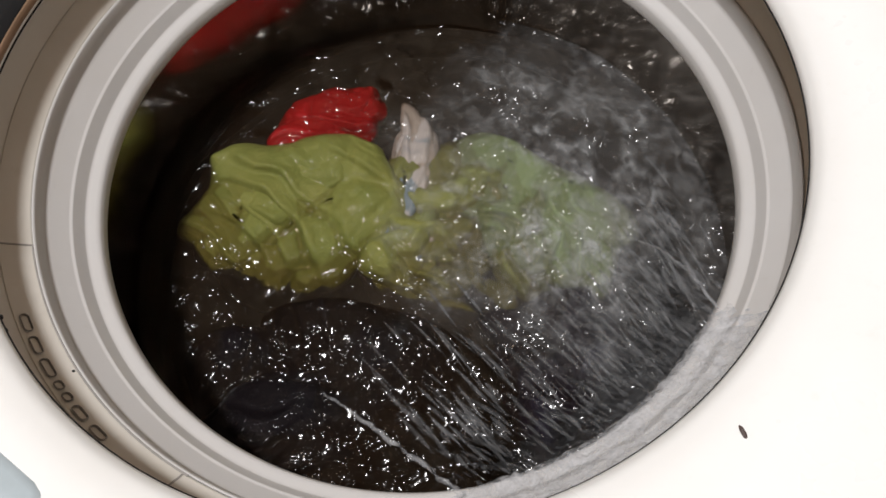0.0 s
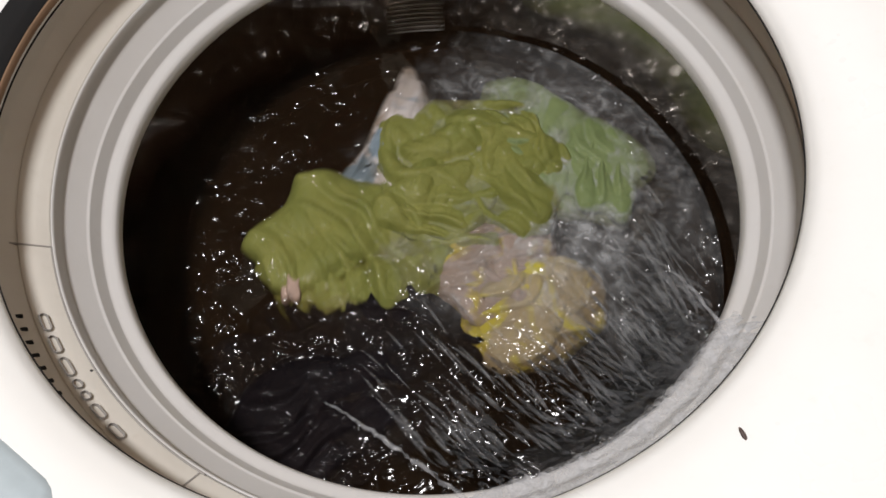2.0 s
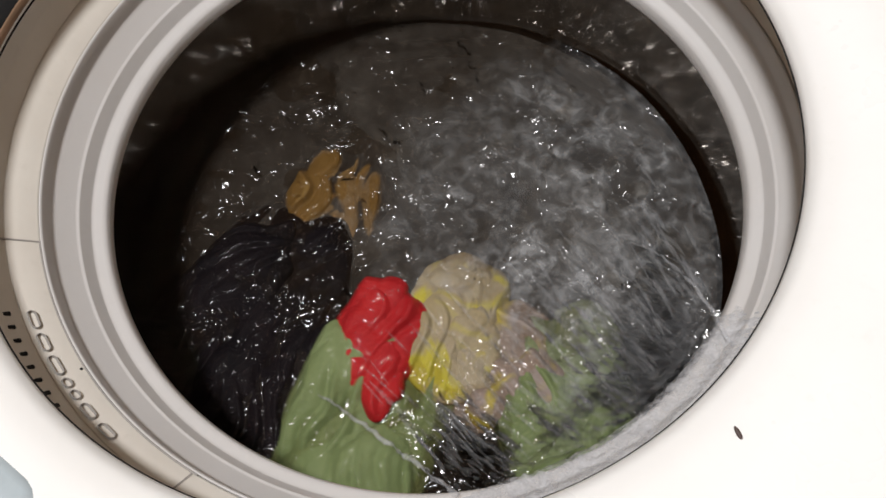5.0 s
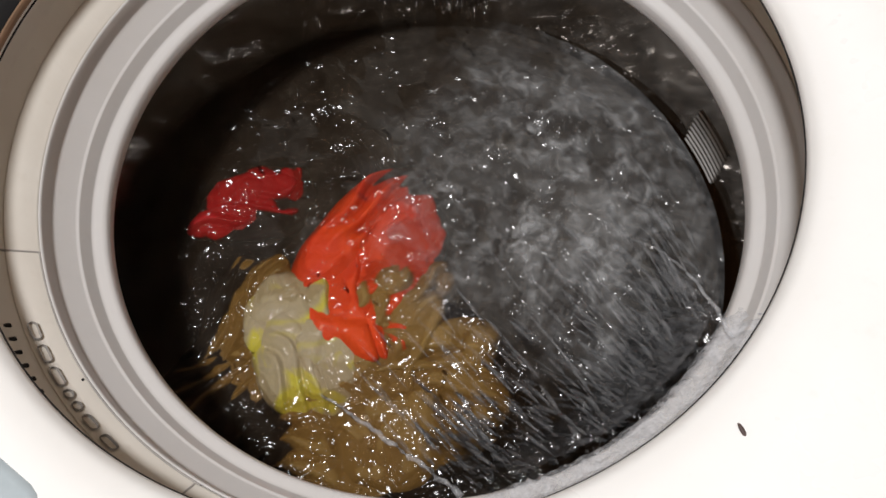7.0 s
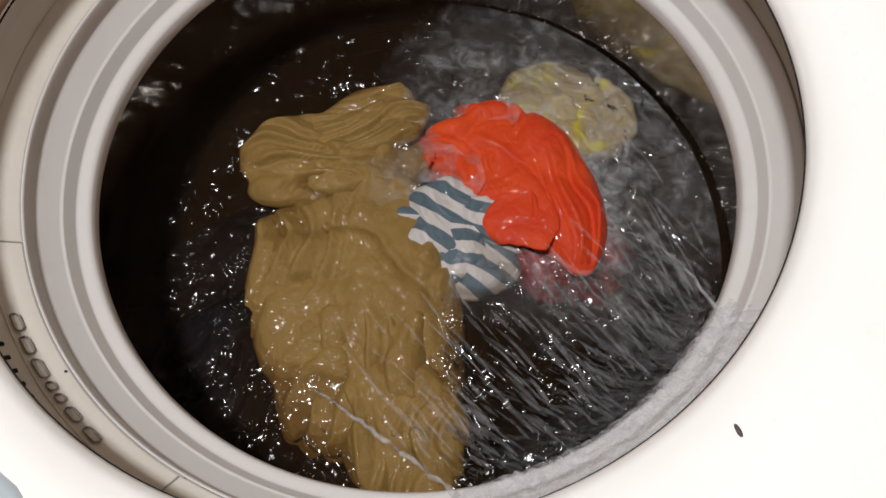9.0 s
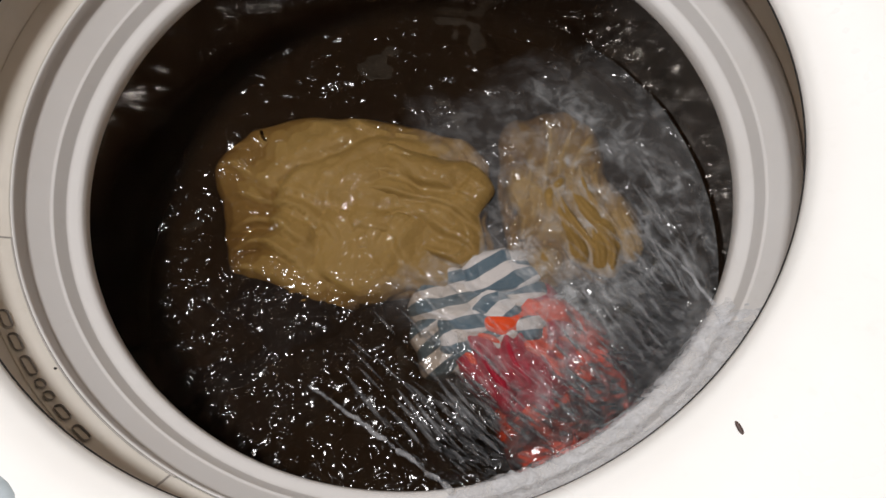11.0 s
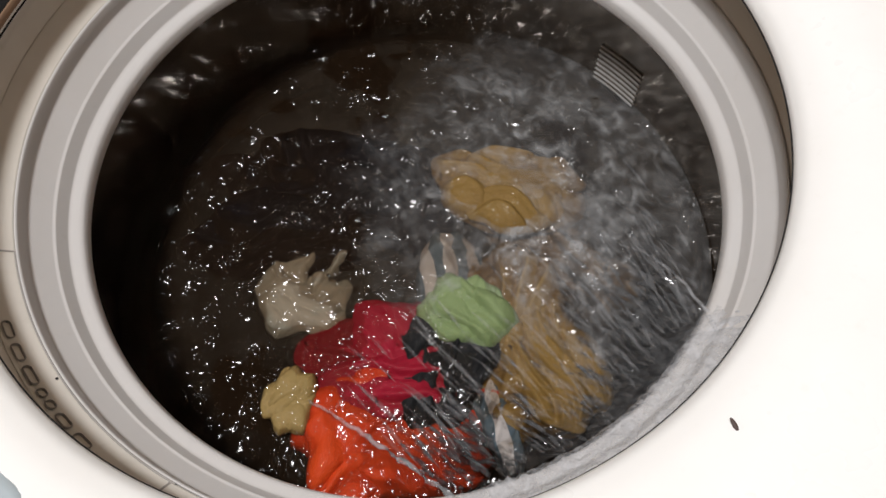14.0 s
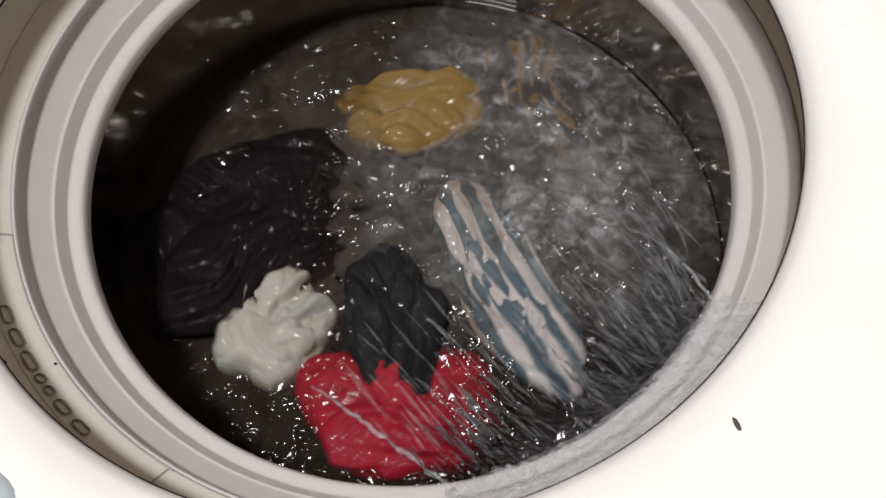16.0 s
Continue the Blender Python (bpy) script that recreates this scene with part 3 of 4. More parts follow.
cloth_black = tagged(cloth("black_trousers", 0.190, 0.124, 0.020, BLACK_CLOTH, 19, along=0.7), "black cotton trousers, soaked and half sunk", "trousers", "washing in the tub")
cloth_charcoal = tagged(cloth("charcoal_sock", 0.100, 0.052, 0.016, CHARCOAL, 20, along=0.6, fine=1.3), "charcoal black sock, soaked", "sock", "washing in the tub")

sock_tan = tagged(cloth("tan_sock", 0.040, 0.028, 0.012, TAN, 21, along=0.6, folds=2), "small tan knitted sock, soaked", "sock", "washing in the tub")
sock_pink = tagged(cloth("pink_sock", 0.030, 0.016, 0.010, PINK, 22, along=0.8, folds=1), "small pale pink sock, mostly sunk", "sock", "washing in the tub")


# ---- motion of the tub, the water and the washing ----
def motions():
    # the tub swings a few millimetres: seconds, x, y in millimetres
    sway = ((0, -2.0, 0.4), (0.5, 1.6, 0.5), (1, 1.3, -0.6), (1.5, 0.1, -1.8), (2, 3.1, 1.1), (2.5, -3.3, -0.5), (3, -2.4, 2.9), (3.5, 2.8, -3.2), (4, -2.8, 5.2), (4.5, -1.3, -1.4), (5, 5.5, -0.6), (7.5, 4.6, -3.9), (8, -3.8, 2.5), (8.5, -1.8, 1.2), (9, 2.1, -0.6), (11.5, 0.6, -1.3), (12, 2.7, 3.2), (12.5, 0.7, -1.8), (13, 1.2, 0.4), (13.5, 0.7, 1.9), (14, -0.6, -1.4), (14.5, 1.1, 1.7), (15, 5.4, -3.8), (15.5, 0.6, 1.1), (16, -0.2, 0.5),)
    wobble = [(t, pose(x / 1000, y / 1000, 0)) for t, x, y in sway]
    walk(cover, wobble)
    walk(ring, wobble)
    walk(lip_sheet, wobble)
    swing = {0: -38, 0.5: 34, 1: -35, 1.5: -35, 1.75: 30, 2: 91, 2.5: 168, 3: 92, 3.25: 25, 3.5: -40, 4: -40, 4.5: -40, 5: -25, 7.5: 46, 8: 134, 8.5: 93, 8.75: 35, 9: -35, 11.5: -40, 12: -20, 12.5: -20, 13: -40, 13.25: 30, 13.5: 62, 14: 37, 14.5: 104, 15: 164, 15.5: 110, 16: 70}
    near = dict(wobble)
    walk(basket, [(t, near[min(near, key=lambda q: abs(q - t))] @ pose(0, 0, 0, 0, 0, swing[t])) for t in swing])
    # the ripples drift to and fro with the pulsator, slower than the washing
    turn = {0: 0, 0.5: 25, 1: 60, 1.5: 70, 2: 10, 2.5: -50, 3: -80, 3.5: -70, 4: -50, 4.5: -90, 5: -140, 7.5: -150, 8: -215, 8.5: -250, 9: -240, 11.5: -200, 12: -160, 12.5: -140, 13: -190, 13.5: -240, 14: -300, 14.5: -270, 15: -220, 15.5: -210, 16: -170}
    gaps = [(6.2, -160), (10.2, -225)]
    rows = sorted([(t, a) for t, a in turn.items()] + gaps)
    walk(water, [(t, pose(0, 0, WATER + 0.001 * math.sin(3 * t), 0, 0, 0.12 * a)) for t, a in rows])
    walk(froth, [(t, pose(0, 0, WATER + 0.001, 0, 0, 22 * math.sin(0.9 * t) + 12 * math.sin(2.7 * t))) for t in [0.5 * i for i in range(33)]])
    # fine bubbles well up when the pulsator turns fast, and sink away when it slows
    depth = {0: 16, 0.5: 30, 1: 30, 1.5: 18, 2: 20, 2.5: 30, 3: 45, 3.5: 18, 4: 12, 4.5: 10, 5: 8, 6.2: 10, 7.5: 12, 8: 20, 8.5: 30, 9: 30, 10.2: 20, 11.5: 20, 12: 30, 12.5: 30, 13: 30, 13.5: 30, 14: 18, 14.5: 12, 15: 9, 15.5: 9, 16: 8}
    walk(bubbles, [(t, pose(0, 0, WATER - d / 1000, 0, 0, 25 * math.sin(1.3 * t))) for t, d in depth.items()])
    for k, fan in enumerate(FANS):
        walk(fan, [(0.5 * i, pose(0.004 * math.sin(i * 2.1 + k), 0.004 * math.cos(i * 1.7 + 2 * k), 0.003 * math.sin(i * 2.9 + k), 0, 0, 2.5 * math.sin(i * 1.3 + k * 1.9))) for i in range(33)])
    walk(towel_bundle, [
        (0, pose(0.0302, 0.0143, -0.1273, 4, 3, -5)),
        (0.5, pose(0.0430, 0.0390, -0.1153, 5, -1, 18)),
        (1, pose(-0.0186, 0.0700, -0.1143, -0, -5, 60)),
        (1.5, pose(-0.0342, 0.0582, -0.1133, -5, -4, 75)),
        (2, pose(0.0343, 0.0697, -0.1140, 0, -0, 7)),
        (2.5, pose(0.0105, 0.0155, -0.1213, 2, 4, -27)),
        (3, pose(0.0414, 0.0478, -0.1213, 5, 5, -38)),
        (3.5, pose(0.0154, 0.0796, -0.1243, 2, 2, -59)),
        (4, pose(0.0344, 0.0800, -0.1253, -3, -3, -59)),
        (4.5, pose(0.0637, 0.0411, -0.1513, -5, -5, -69)),
        (5, pose(0.0981, -0.0400, -0.1913, -1, -3, -98)),
        (5.6, pose(0.0981, -0.0400, -0.2163, 5, 2, -98)),
        (16, pose(0.0993, -0.0493, -0.2313, 0, 0, -98)),
    ])
    walk(towel_end, [
        (0, pose(-0.1052, 0.0404, -0.1162, 10, -5, -5)),
        (0.5, pose(-0.0813, 0.0069, -0.1152, -5, -3, -45)),
        (1, pose(-0.0671, -0.0733, -0.1132, -4, 2, 6)),
        (1.5, pose(-0.0709, -0.0872, -0.1142, 2, 5, 22)),
        (2, pose(-0.0511, 0.0112, -0.1142, 5, 4, -15)),
        (2.5, pose(-0.0005, 0.0508, -0.1382, 3, -0, -38)),
        (3, pose(0.0111, 0.0502, -0.1882, -3, -4, -48)),
        (3.6, pose(0.0088, 0.0446, -0.2132, -5, -4, -48)),
        (16, pose(0.0185, 0.0343, -0.2282, 0, 0, -48)),
    ])
    walk(sheet_fold, [
        (0, pose(0.0855, 0.0190, -0.1186, 5, 2, -50)),
        (0.5, pose(0.1112, 0.0656, -0.1140, 0, -3, -40)),
        (1, pose(0.1312, 0.1000, -0.1416, -2, -5, -53)),
        (1.5, pose(0.1106, 0.1225, -0.1516, -5, -3, -42)),
        (2, pose(0.1123, 0.0850, -0.1130, 0, 1, -51)),
        (2.5, pose(0.1550, -0.0282, -0.1146, 3, 5, -71)),
        (3, pose(0.0835, 0.0008, -0.1166, 5, 4, -79)),
        (3.5, pose(0.1080, 0.0461, -0.1136, 1, 0, -56)),
        (4, pose(0.0834, 0.0786, -0.1136, -4, -4, -20)),
        (4.5, pose(0.1428, 0.0264, -0.1130, 0, -5, -62)),
        (5, pose(0.0935, -0.1359, -0.1136, 0, -2, -98)),
        (5.6, pose(0.0935, -0.1359, -0.2116, 5, 4, -98)),
        (16, pose(0.0909, -0.1377, -0.2266, 0, 0, -99)),
    ])
    walk(sheet_drape, [
        (0, pose(0.1128, -0.0511, -0.2266, 0, 0, -89)),
        (1.4, pose(0.1110, -0.0484, -0.2116, -5, -4, -90)),
        (2, pose(0.1153, -0.0421, -0.1566, -3, 1, -89)),
        (2.5, pose(0.1077, -0.0722, -0.1126, 3, 5, -79)),
        (3, pose(0.0777, -0.0779, -0.1156, 5, 4, -83)),
        (3.5, pose(0.1027, -0.0797, -0.1126, 1, 0, -120)),
        (4, pose(0.1157, -0.0553, -0.1126, -4, -4, -101)),
        (4.5, pose(0.1235, -0.0892, -0.1115, 0, -5, -107)),
        (5, pose(-0.0617, -0.1530, -0.1136, 0, -2, -120)),
        (5.6, pose(-0.1099, -0.0835, -0.1206, 5, 4, -163)),
        (6.3, pose(-0.0807, 0.0100, -0.1286, 0, 4, -206)),
        (6.9, pose(0.0055, 0.0451, -0.1566, -5, -1, -238)),
        (7.5, pose(0.0055, 0.0451, -0.2116, -2, -5, -238)),
        (16, pose(0.0101, 0.0350, -0.2266, 0, 0, -238)),
    ])
    walk(cloth_white, [
        (0, pose(-0.0102, 0.0468, -0.1159, 5, 1, 78)),
        (0.5, pose(-0.0243, 0.0699, -0.1040, 3, -4, 53)),
        (1, pose(-0.0934, 0.0511, -0.1059, -3, -5, 93)),
        (1.5, pose(-0.1016, 0.0109, -0.1059, -5, -2, 105)),
        (2, pose(-0.0270, 0.1013, -0.1109, -1, 2, 64)),
        (2.5, pose(0.1059, 0.0320, -0.1119, 4, 5, -16)),
        (3, pose(0.1499, -0.0494, -0.1239, 4, 3, -71)),
        (3.6, pose(0.1462, -0.0538, -0.2069, -1, -2, -71)),
        (16, pose(0.1523, -0.0622, -0.2219, 0, 0, -71)),
    ])
    walk(cloth_red, [
        (0, pose(-0.0748, 0.1258, -0.1210, -4, 3, 7)),
        (0.5, pose(-0.0812, 0.1200, -0.1350, 1, 5, 31)),
        (1, pose(-0.1571, 0.0504, -0.1290, 5, 2, 65)),
        (1.5, pose(-0.1627, -0.0275, -0.1220, 3, -2, 94)),
        (2, pose(-0.0680, 0.1383, -0.1550, -3, -5, 44)),
        (2.5, pose(0.1555, 0.0553, -0.1240, -5, -4, -29)),
        (3, pose(0.1604, -0.0389, -0.1310, -1, 1, -50)),
        (3.5, pose(0.0449, -0.1112, -0.1250, 4, 4, -4)),
        (4, pose(0.0599, -0.0680, -0.1230, 4, 4, -4)),
        (4.5, pose(0.0229, -0.0870, -0.1100, -0, 1, -15)),
        (5, pose(-0.0378, -0.0724, -0.1060, -5, -4, 69)),
        (5.6, pose(-0.0958, -0.0170, -0.1250, -3, -5, 72)),
        (6.6, pose(-0.1235, 0.0425, -0.1250, 5, 3, 30)),
        (7.2, pose(-0.1328, 0.0631, -0.1190, -0, 5, -5)),
        (7.5, pose(-0.1070, 0.0835, -0.1130, -3, 3, -27)),
        (8, pose(0.0370, 0.1187, -0.1150, -5, -1, -69)),
        (8.5, pose(0.1640, 0.0356, -0.1150, 0, -5, 17)),
        (9, pose(0.1641, -0.0171, -0.1600, 4, -4, -5)),
        (9.6, pose(0.1641, -0.0171, -0.2100, 3, 1, -5)),
        (16, pose(0.1638, -0.0201, -0.2250, 0, 0, -5)),
    ])
    walk(shirt_hem, [
        (0, pose(0.0497, -0.0014, -0.2235, 0, 0, -5)),
        (0.9, pose(0.0538, 0.0043, -0.2085, -4, 2, -5)),
        (1.5, pose(0.0477, 0.0021, -0.1535, 3, 5, -5)),
        (2, pose(0.0735, -0.0502, -0.1135, 5, 3, 17)),
        (2.5, pose(-0.0196, -0.0915, -0.1175, 1, -2, -63)),
        (3, pose(-0.0231, -0.0888, -0.1095, -4, -5, -68)),
        (3.5, pose(0.0116, -0.0708, -0.1075, -4, -4, -10)),
        (4, pose(0.0367, -0.0405, -0.1105, 0, 0, 12)),
        (4.5, pose(0.0270, -0.0370, -0.1105, 5, 4, -5)),
        (5, pose(0.0197, -0.0641, -0.1105, 3, 5, 72)),
        (6.2, pose(-0.0479, -0.0879, -0.1185, -5, -4, 99)),
        (7.5, pose(-0.1016, 0.0003, -0.1085, 5, 2, 108)),
        (8, pose(-0.0317, 0.0907, -0.1085, 1, 5, 30)),
        (8.5, pose(0.0761, 0.1001, -0.1085, -4, 4, -34)),
        (9, pose(0.1246, 0.1040, -0.1125, -4, -1, -41)),
        (9.6, pose(0.1246, 0.1040, -0.2085, 2, -5, -41)),
        (16, pose(0.1250, 0.1001, -0.2235, 0, 0, -41)),
    ])
    walk(shirt_body, [
        (0, pose(0.0320, -0.0136, -0.2266, 0, 0, -5)),
        (1.4, pose(0.0298, -0.0102, -0.2116, -5, -4, -5)),
        (2, pose(0.0487, -0.0125, -0.1150, -3, 1, -4)),
        (2.5, pose(0.0157, -0.0612, -0.1240, 3, 5, -56)),
        (3, pose(0.0117, -0.0647, -0.1146, 5, 4, -65)),
        (3.5, pose(0.0463, -0.0152, -0.1126, 1, 0, -27)),
        (4, pose(0.0464, 0.0185, -0.1126, -4, -4, -5)),
        (4.5, pose(0.0880, -0.0042, -0.1136, -4, -5, -49)),
        (5, pose(0.0483, -0.0946, -0.1146, 0, -2, -66)),
        (5.6, pose(0.0483, -0.0946, -0.2116, 5, 4, -66)),
        (16, pose(0.0501, -0.1020, -0.2266, 0, 0, -66)),
    ])
    walk(khaki_sleeve, [
        (0, pose(-0.1299, 0.0139, -0.2266, 0, 0, -5)),
        (1.9, pose(-0.1322, 0.0221, -0.2116, -3, 0, -4)),
        (2.5, pose(-0.1344, 0.0176, -0.1566, 3, 5, -5)),
        (3, pose(-0.1388, 0.0040, -0.1330, 5, 4, 7)),
        (3.5, pose(-0.1013, -0.0517, -0.1256, 1, 0, 61)),
        (4, pose(-0.0688, -0.0746, -0.1280, -4, -4, 6)),
        (4.5, pose(-0.0826, -0.0578, -0.1215, 0, -5, 33)),
        (5, pose(-0.0627, 0.0511, -0.1246, 0, -2, 81)),
        (5.6, pose(0.0093, 0.1023, -0.1466, 5, 4, 61)),
        (6.6, pose(-0.0810, -0.0519, -0.1306, -3, 2, 60)),
        (7.5, pose(0.0539, -0.0596, -0.1130, -2, -5, 50)),
        (8, pose(-0.0068, -0.0831, -0.1130, 3, -4, -20)),
        (8.5, pose(-0.0400, -0.1230, -0.1130, 5, 0, -75)),
        (9, pose(-0.0214, -0.1497, -0.1110, 1, 4, -88)),
        (10.2, pose(-0.1013, 0.0485, -0.1286, -2, -1, -162)),
        (11.5, pose(-0.0713, -0.0578, -0.1250, 3, -3, -120)),
        (12.2, pose(-0.0787, -0.0679, -0.1386, -4, 3, -142)),
        (13.4, pose(-0.0362, 0.0590, -0.1466, 3, 0, -196)),
        (14, pose(0.0708, 0.0504, -0.1156, 5, -4, -197)),
        (14.5, pose(-0.0112, 0.1000, -0.1126, 0, -5, -214)),
        (15, pose(-0.0969, 0.0529, -0.1176, -4, -1, -150)),
        (15.5, pose(-0.0951, 0.0597, -0.1205, 0, 3, -161)),
        (16, pose(-0.0070, 0.1099, -0.1140, 1, 5, -185)),
    ])
    walk(khaki_yoke, [
        (0, pose(-0.0987, -0.0839, -0.2266, 0, 0, 39)),
        (5.8, pose(-0.0944, -0.0846, -0.2116, 5, 5, 39)),
        (6.4, pose(-0.0966, -0.0834, -0.1266, -1, 4, 38)),
        (7.3, pose(-0.1443, -0.0631, -0.1246, -4, -4, 62)),
        (7.5, pose(-0.1357, -0.0802, -0.1226, -2, -5, 62)),
        (8, pose(-0.1097, 0.0166, -0.1136, 3, -4, 35)),
        (8.5, pose(-0.0501, 0.0892, -0.1116, 5, 0, -28)),
        (9, pose(-0.0538, 0.0764, -0.1106, 1, 4, 12)),
        (10.2, pose(0.0113, 0.0729, -0.1266, -2, -1, -49)),
        (11.5, pose(0.1341, -0.0004, -0.1125, 0, -3, -90)),
        (12, pose(0.1337, 0.1414, -0.1270, -2, 2, -41)),
        (12.5, pose(0.0201, 0.1349, -0.1386, -5, 5, -5)),
        (13, pose(0.0255, 0.0470, -0.1416, -2, 4, -27)),
        (13.5, pose(0.0581, -0.0278, -0.1286, 4, -0, -68)),
        (14, pose(0.0672, -0.0771, -0.1186, 5, -4, -79)),
        (14.5, pose(0.1163, 0.0302, -0.1166, 0, -5, -71)),
        (15, pose(0.1185, 0.0863, -0.1250, -4, -1, -72)),
        (15.5, pose(0.0732, 0.1279, -0.1176, -4, 3, -71)),
        (16, pose(0.0994, 0.1078, -0.1286, 1, 5, -71)),
    ])
    walk(khaki_back, [
        (0, pose(-0.0061, -0.0990, -0.2313, 0, 0, -4)),
        (5.7, pose(-0.0020, -0.0990, -0.2163, 5, 3, -4)),
        (6.3, pose(-0.0043, -0.0992, -0.1303, 2, 5, -5)),
        (7.3, pose(-0.0660, -0.1096, -0.1253, -5, -3, 16)),
        (7.5, pose(-0.0659, -0.1058, -0.1223, -3, -4, 5)),
        (8, pose(-0.0704, -0.0382, -0.1200, 8, -5, -35)),
        (8.5, pose(-0.0651, -0.0427, -0.1270, 18, -1, -80)),
        (9, pose(-0.0525, -0.0462, -0.1143, 2, 3, -80)),
        (10.2, pose(-0.0760, -0.0005, -0.1173, -4, 1, -31)),
        (11.5, pose(-0.0332, 0.0317, -0.1133, 4, -4, 18)),
        (12, pose(-0.0410, 0.0161, -0.1143, -1, 1, 60)),
        (12.5, pose(-0.0456, -0.0152, -0.1143, -5, 4, 76)),
        (13, pose(-0.0142, 0.0282, -0.1153, -3, 5, 60)),
        (13.5, pose(0.0061, 0.0148, -0.1153, 2, 1, 30)),
        (14, pose(0.0674, -0.0119, -0.1433, 5, -3, -27)),
        (14.6, pose(0.0639, -0.0209, -0.2163, 1, -5, -27)),
        (16, pose(0.0625, -0.0246, -0.2313, 0, 0, -27)),
    ])
    walk(cloth_orange, [
        (0, pose(-0.0671, -0.0364, -0.2297, 0, 0, 80)),
        (5.9, pose(-0.0631, -0.0369, -0.2147, -1, -4, 80)),
        (6.5, pose(-0.0647, -0.0363, -0.1257, 5, 1, 80)),
        (7.3, pose(-0.0269, -0.0041, -0.1157, 0, 5, 69)),
        (7.5, pose(-0.0101, -0.0011, -0.1110, 0, 4, 59)),
        (8, pose(0.0009, 0.0091, -0.1110, 0, 0, -27)),
        (8.5, pose(0.0519, -0.0009, -0.1100, 0, -4, -75)),
        (9, pose(0.0720, 0.0524, -0.1100, 0, -5, -50)),
        (10.2, pose(0.0951, -0.0712, -0.1277, -2, 4, -69)),
        (11.5, pose(0.0828, -0.1192, -0.1150, 0, -1, -57)),
        (12, pose(0.1504, 0.0284, -0.1140, 0, -5, -50)),
        (12.5, pose(0.1471, 0.0525, -0.1140, 0, -4, -30)),
        (13, pose(0.1567, 0.0749, -0.1140, 0, 0, -52)),
        (13.5, pose(0.0583, -0.0985, -0.1277, -5, 4, -67)),
        (14, pose(-0.0213, -0.1241, -0.1225, 0, 5, 15)),
        (14.5, pose(-0.0423, -0.1617, -0.1300, 0, 1, 5)),
        (15, pose(-0.0595, -0.1470, -0.1597, 5, -3, -5)),
        (15.6, pose(-0.0568, -0.1411, -0.2147, -1, -5, -5)),
        (16, pose(-0.0604, -0.1488, -0.2297, 0, 0, -5)),
    ])
    walk(cloth_crimson, [
        (0, pose(0.0272, -0.0222, -0.2266, 0, 0, -47)),
        (6.9, pose(0.0295, -0.0227, -0.2116, -5, -1, -48)),
        (7.5, pose(0.0348, -0.0097, -0.1210, -2, -5, -48)),
        (8, pose(0.0460, -0.0199, -0.1200, 3, -4, -77)),
        (8.5, pose(0.0605, -0.0355, -0.1240, 5, 0, -68)),
        (9, pose(0.0994, 0.0022, -0.1190, 1, 4, -69)),
        (10.2, pose(0.0776, -0.0859, -0.1286, -2, -1, -68)),
        (11.5, pose(0.0608, -0.0824, -0.1130, 0, -3, -57)),
        (12, pose(0.0990, 0.0279, -0.1156, -2, 2, -39)),
        (12.5, pose(0.0940, 0.0423, -0.1155, -5, 5, -5)),
        (13, pose(0.1112, 0.0253, -0.1120, 0, 4, -30)),
        (13.5, pose(0.0415, -0.1128, -0.1206, 4, -0, -66)),
        (14, pose(-0.0227, -0.0792, -0.1190, 0, -4, -5)),
        (14.5, pose(0.0043, -0.0893, -0.1126, 0, -5, 6)),
        (15, pose(0.0633, -0.0735, -0.1126, -4, -1, -47)),
        (15.5, pose(0.0748, -0.0669, -0.1136, -4, 3, -26)),
        (16, pose(-0.0155, -0.1251, -0.1135, 0, 5, -10)),
    ])
    walk(stripe_bunch, [
        (0, pose(0.0094, -0.0426, -0.2266, 0, 0, -5)),
        (6.9, pose(0.0116, -0.0430, -0.2116, -5, -1, -5)),
        (7.5, pose(0.0115, -0.0431, -0.1130, -2, -5, -5)),
        (8, pose(-0.0178, -0.0319, -0.1150, 3, -4, -21)),
        (8.5, pose(0.0019, 0.0009, -0.1120, 5, 0, -16)),
        (9, pose(0.0287, -0.0029, -0.1096, 1, 4, -37)),
        (10.2, pose(0.0370, -0.0663, -0.1166, -2, -1, -26)),
        (11.5, pose(0.0600, -0.0367, -0.1116, 3, -3, 17)),
        (12, pose(0.0822, 0.0643, -0.1116, -2, 2, -28)),
        (12.5, pose(0.0369, 0.0697, -0.1060, -5, 5, -69)),
        (13, pose(0.0791, 0.0971, -0.1180, 0, 4, -88)),
        (13.6, pose(0.0576, 0.0927, -0.2116, 4, -1, -87)),
        (16, pose(0.0529, 0.0859, -0.2266, 0, 0, -87)),
    ])
    walk(stripe_length, [
        (0, pose(0.0692, -0.0810, -0.2235, 0, 0, -78)),
        (12.8, pose(0.0817, -0.0795, -0.2085, 5, -4, -78)),
        (13.4, pose(0.0793, -0.0842, -0.1535, 1, -4, -78)),
        (14, pose(0.0323, -0.0739, -0.1215, -4, 1, -81)),
        (14.5, pose(0.0658, -0.0723, -0.1095, -4, 5, -87)),
        (15, pose(0.0788, -0.0146, -0.1095, 1, 4, -38)),
        (15.5, pose(0.0995, -0.0073, -0.1095, 5, 1, -27)),
        (16, pose(0.0567, -0.0414, -0.1105, 3, -4, -68)),
    ])
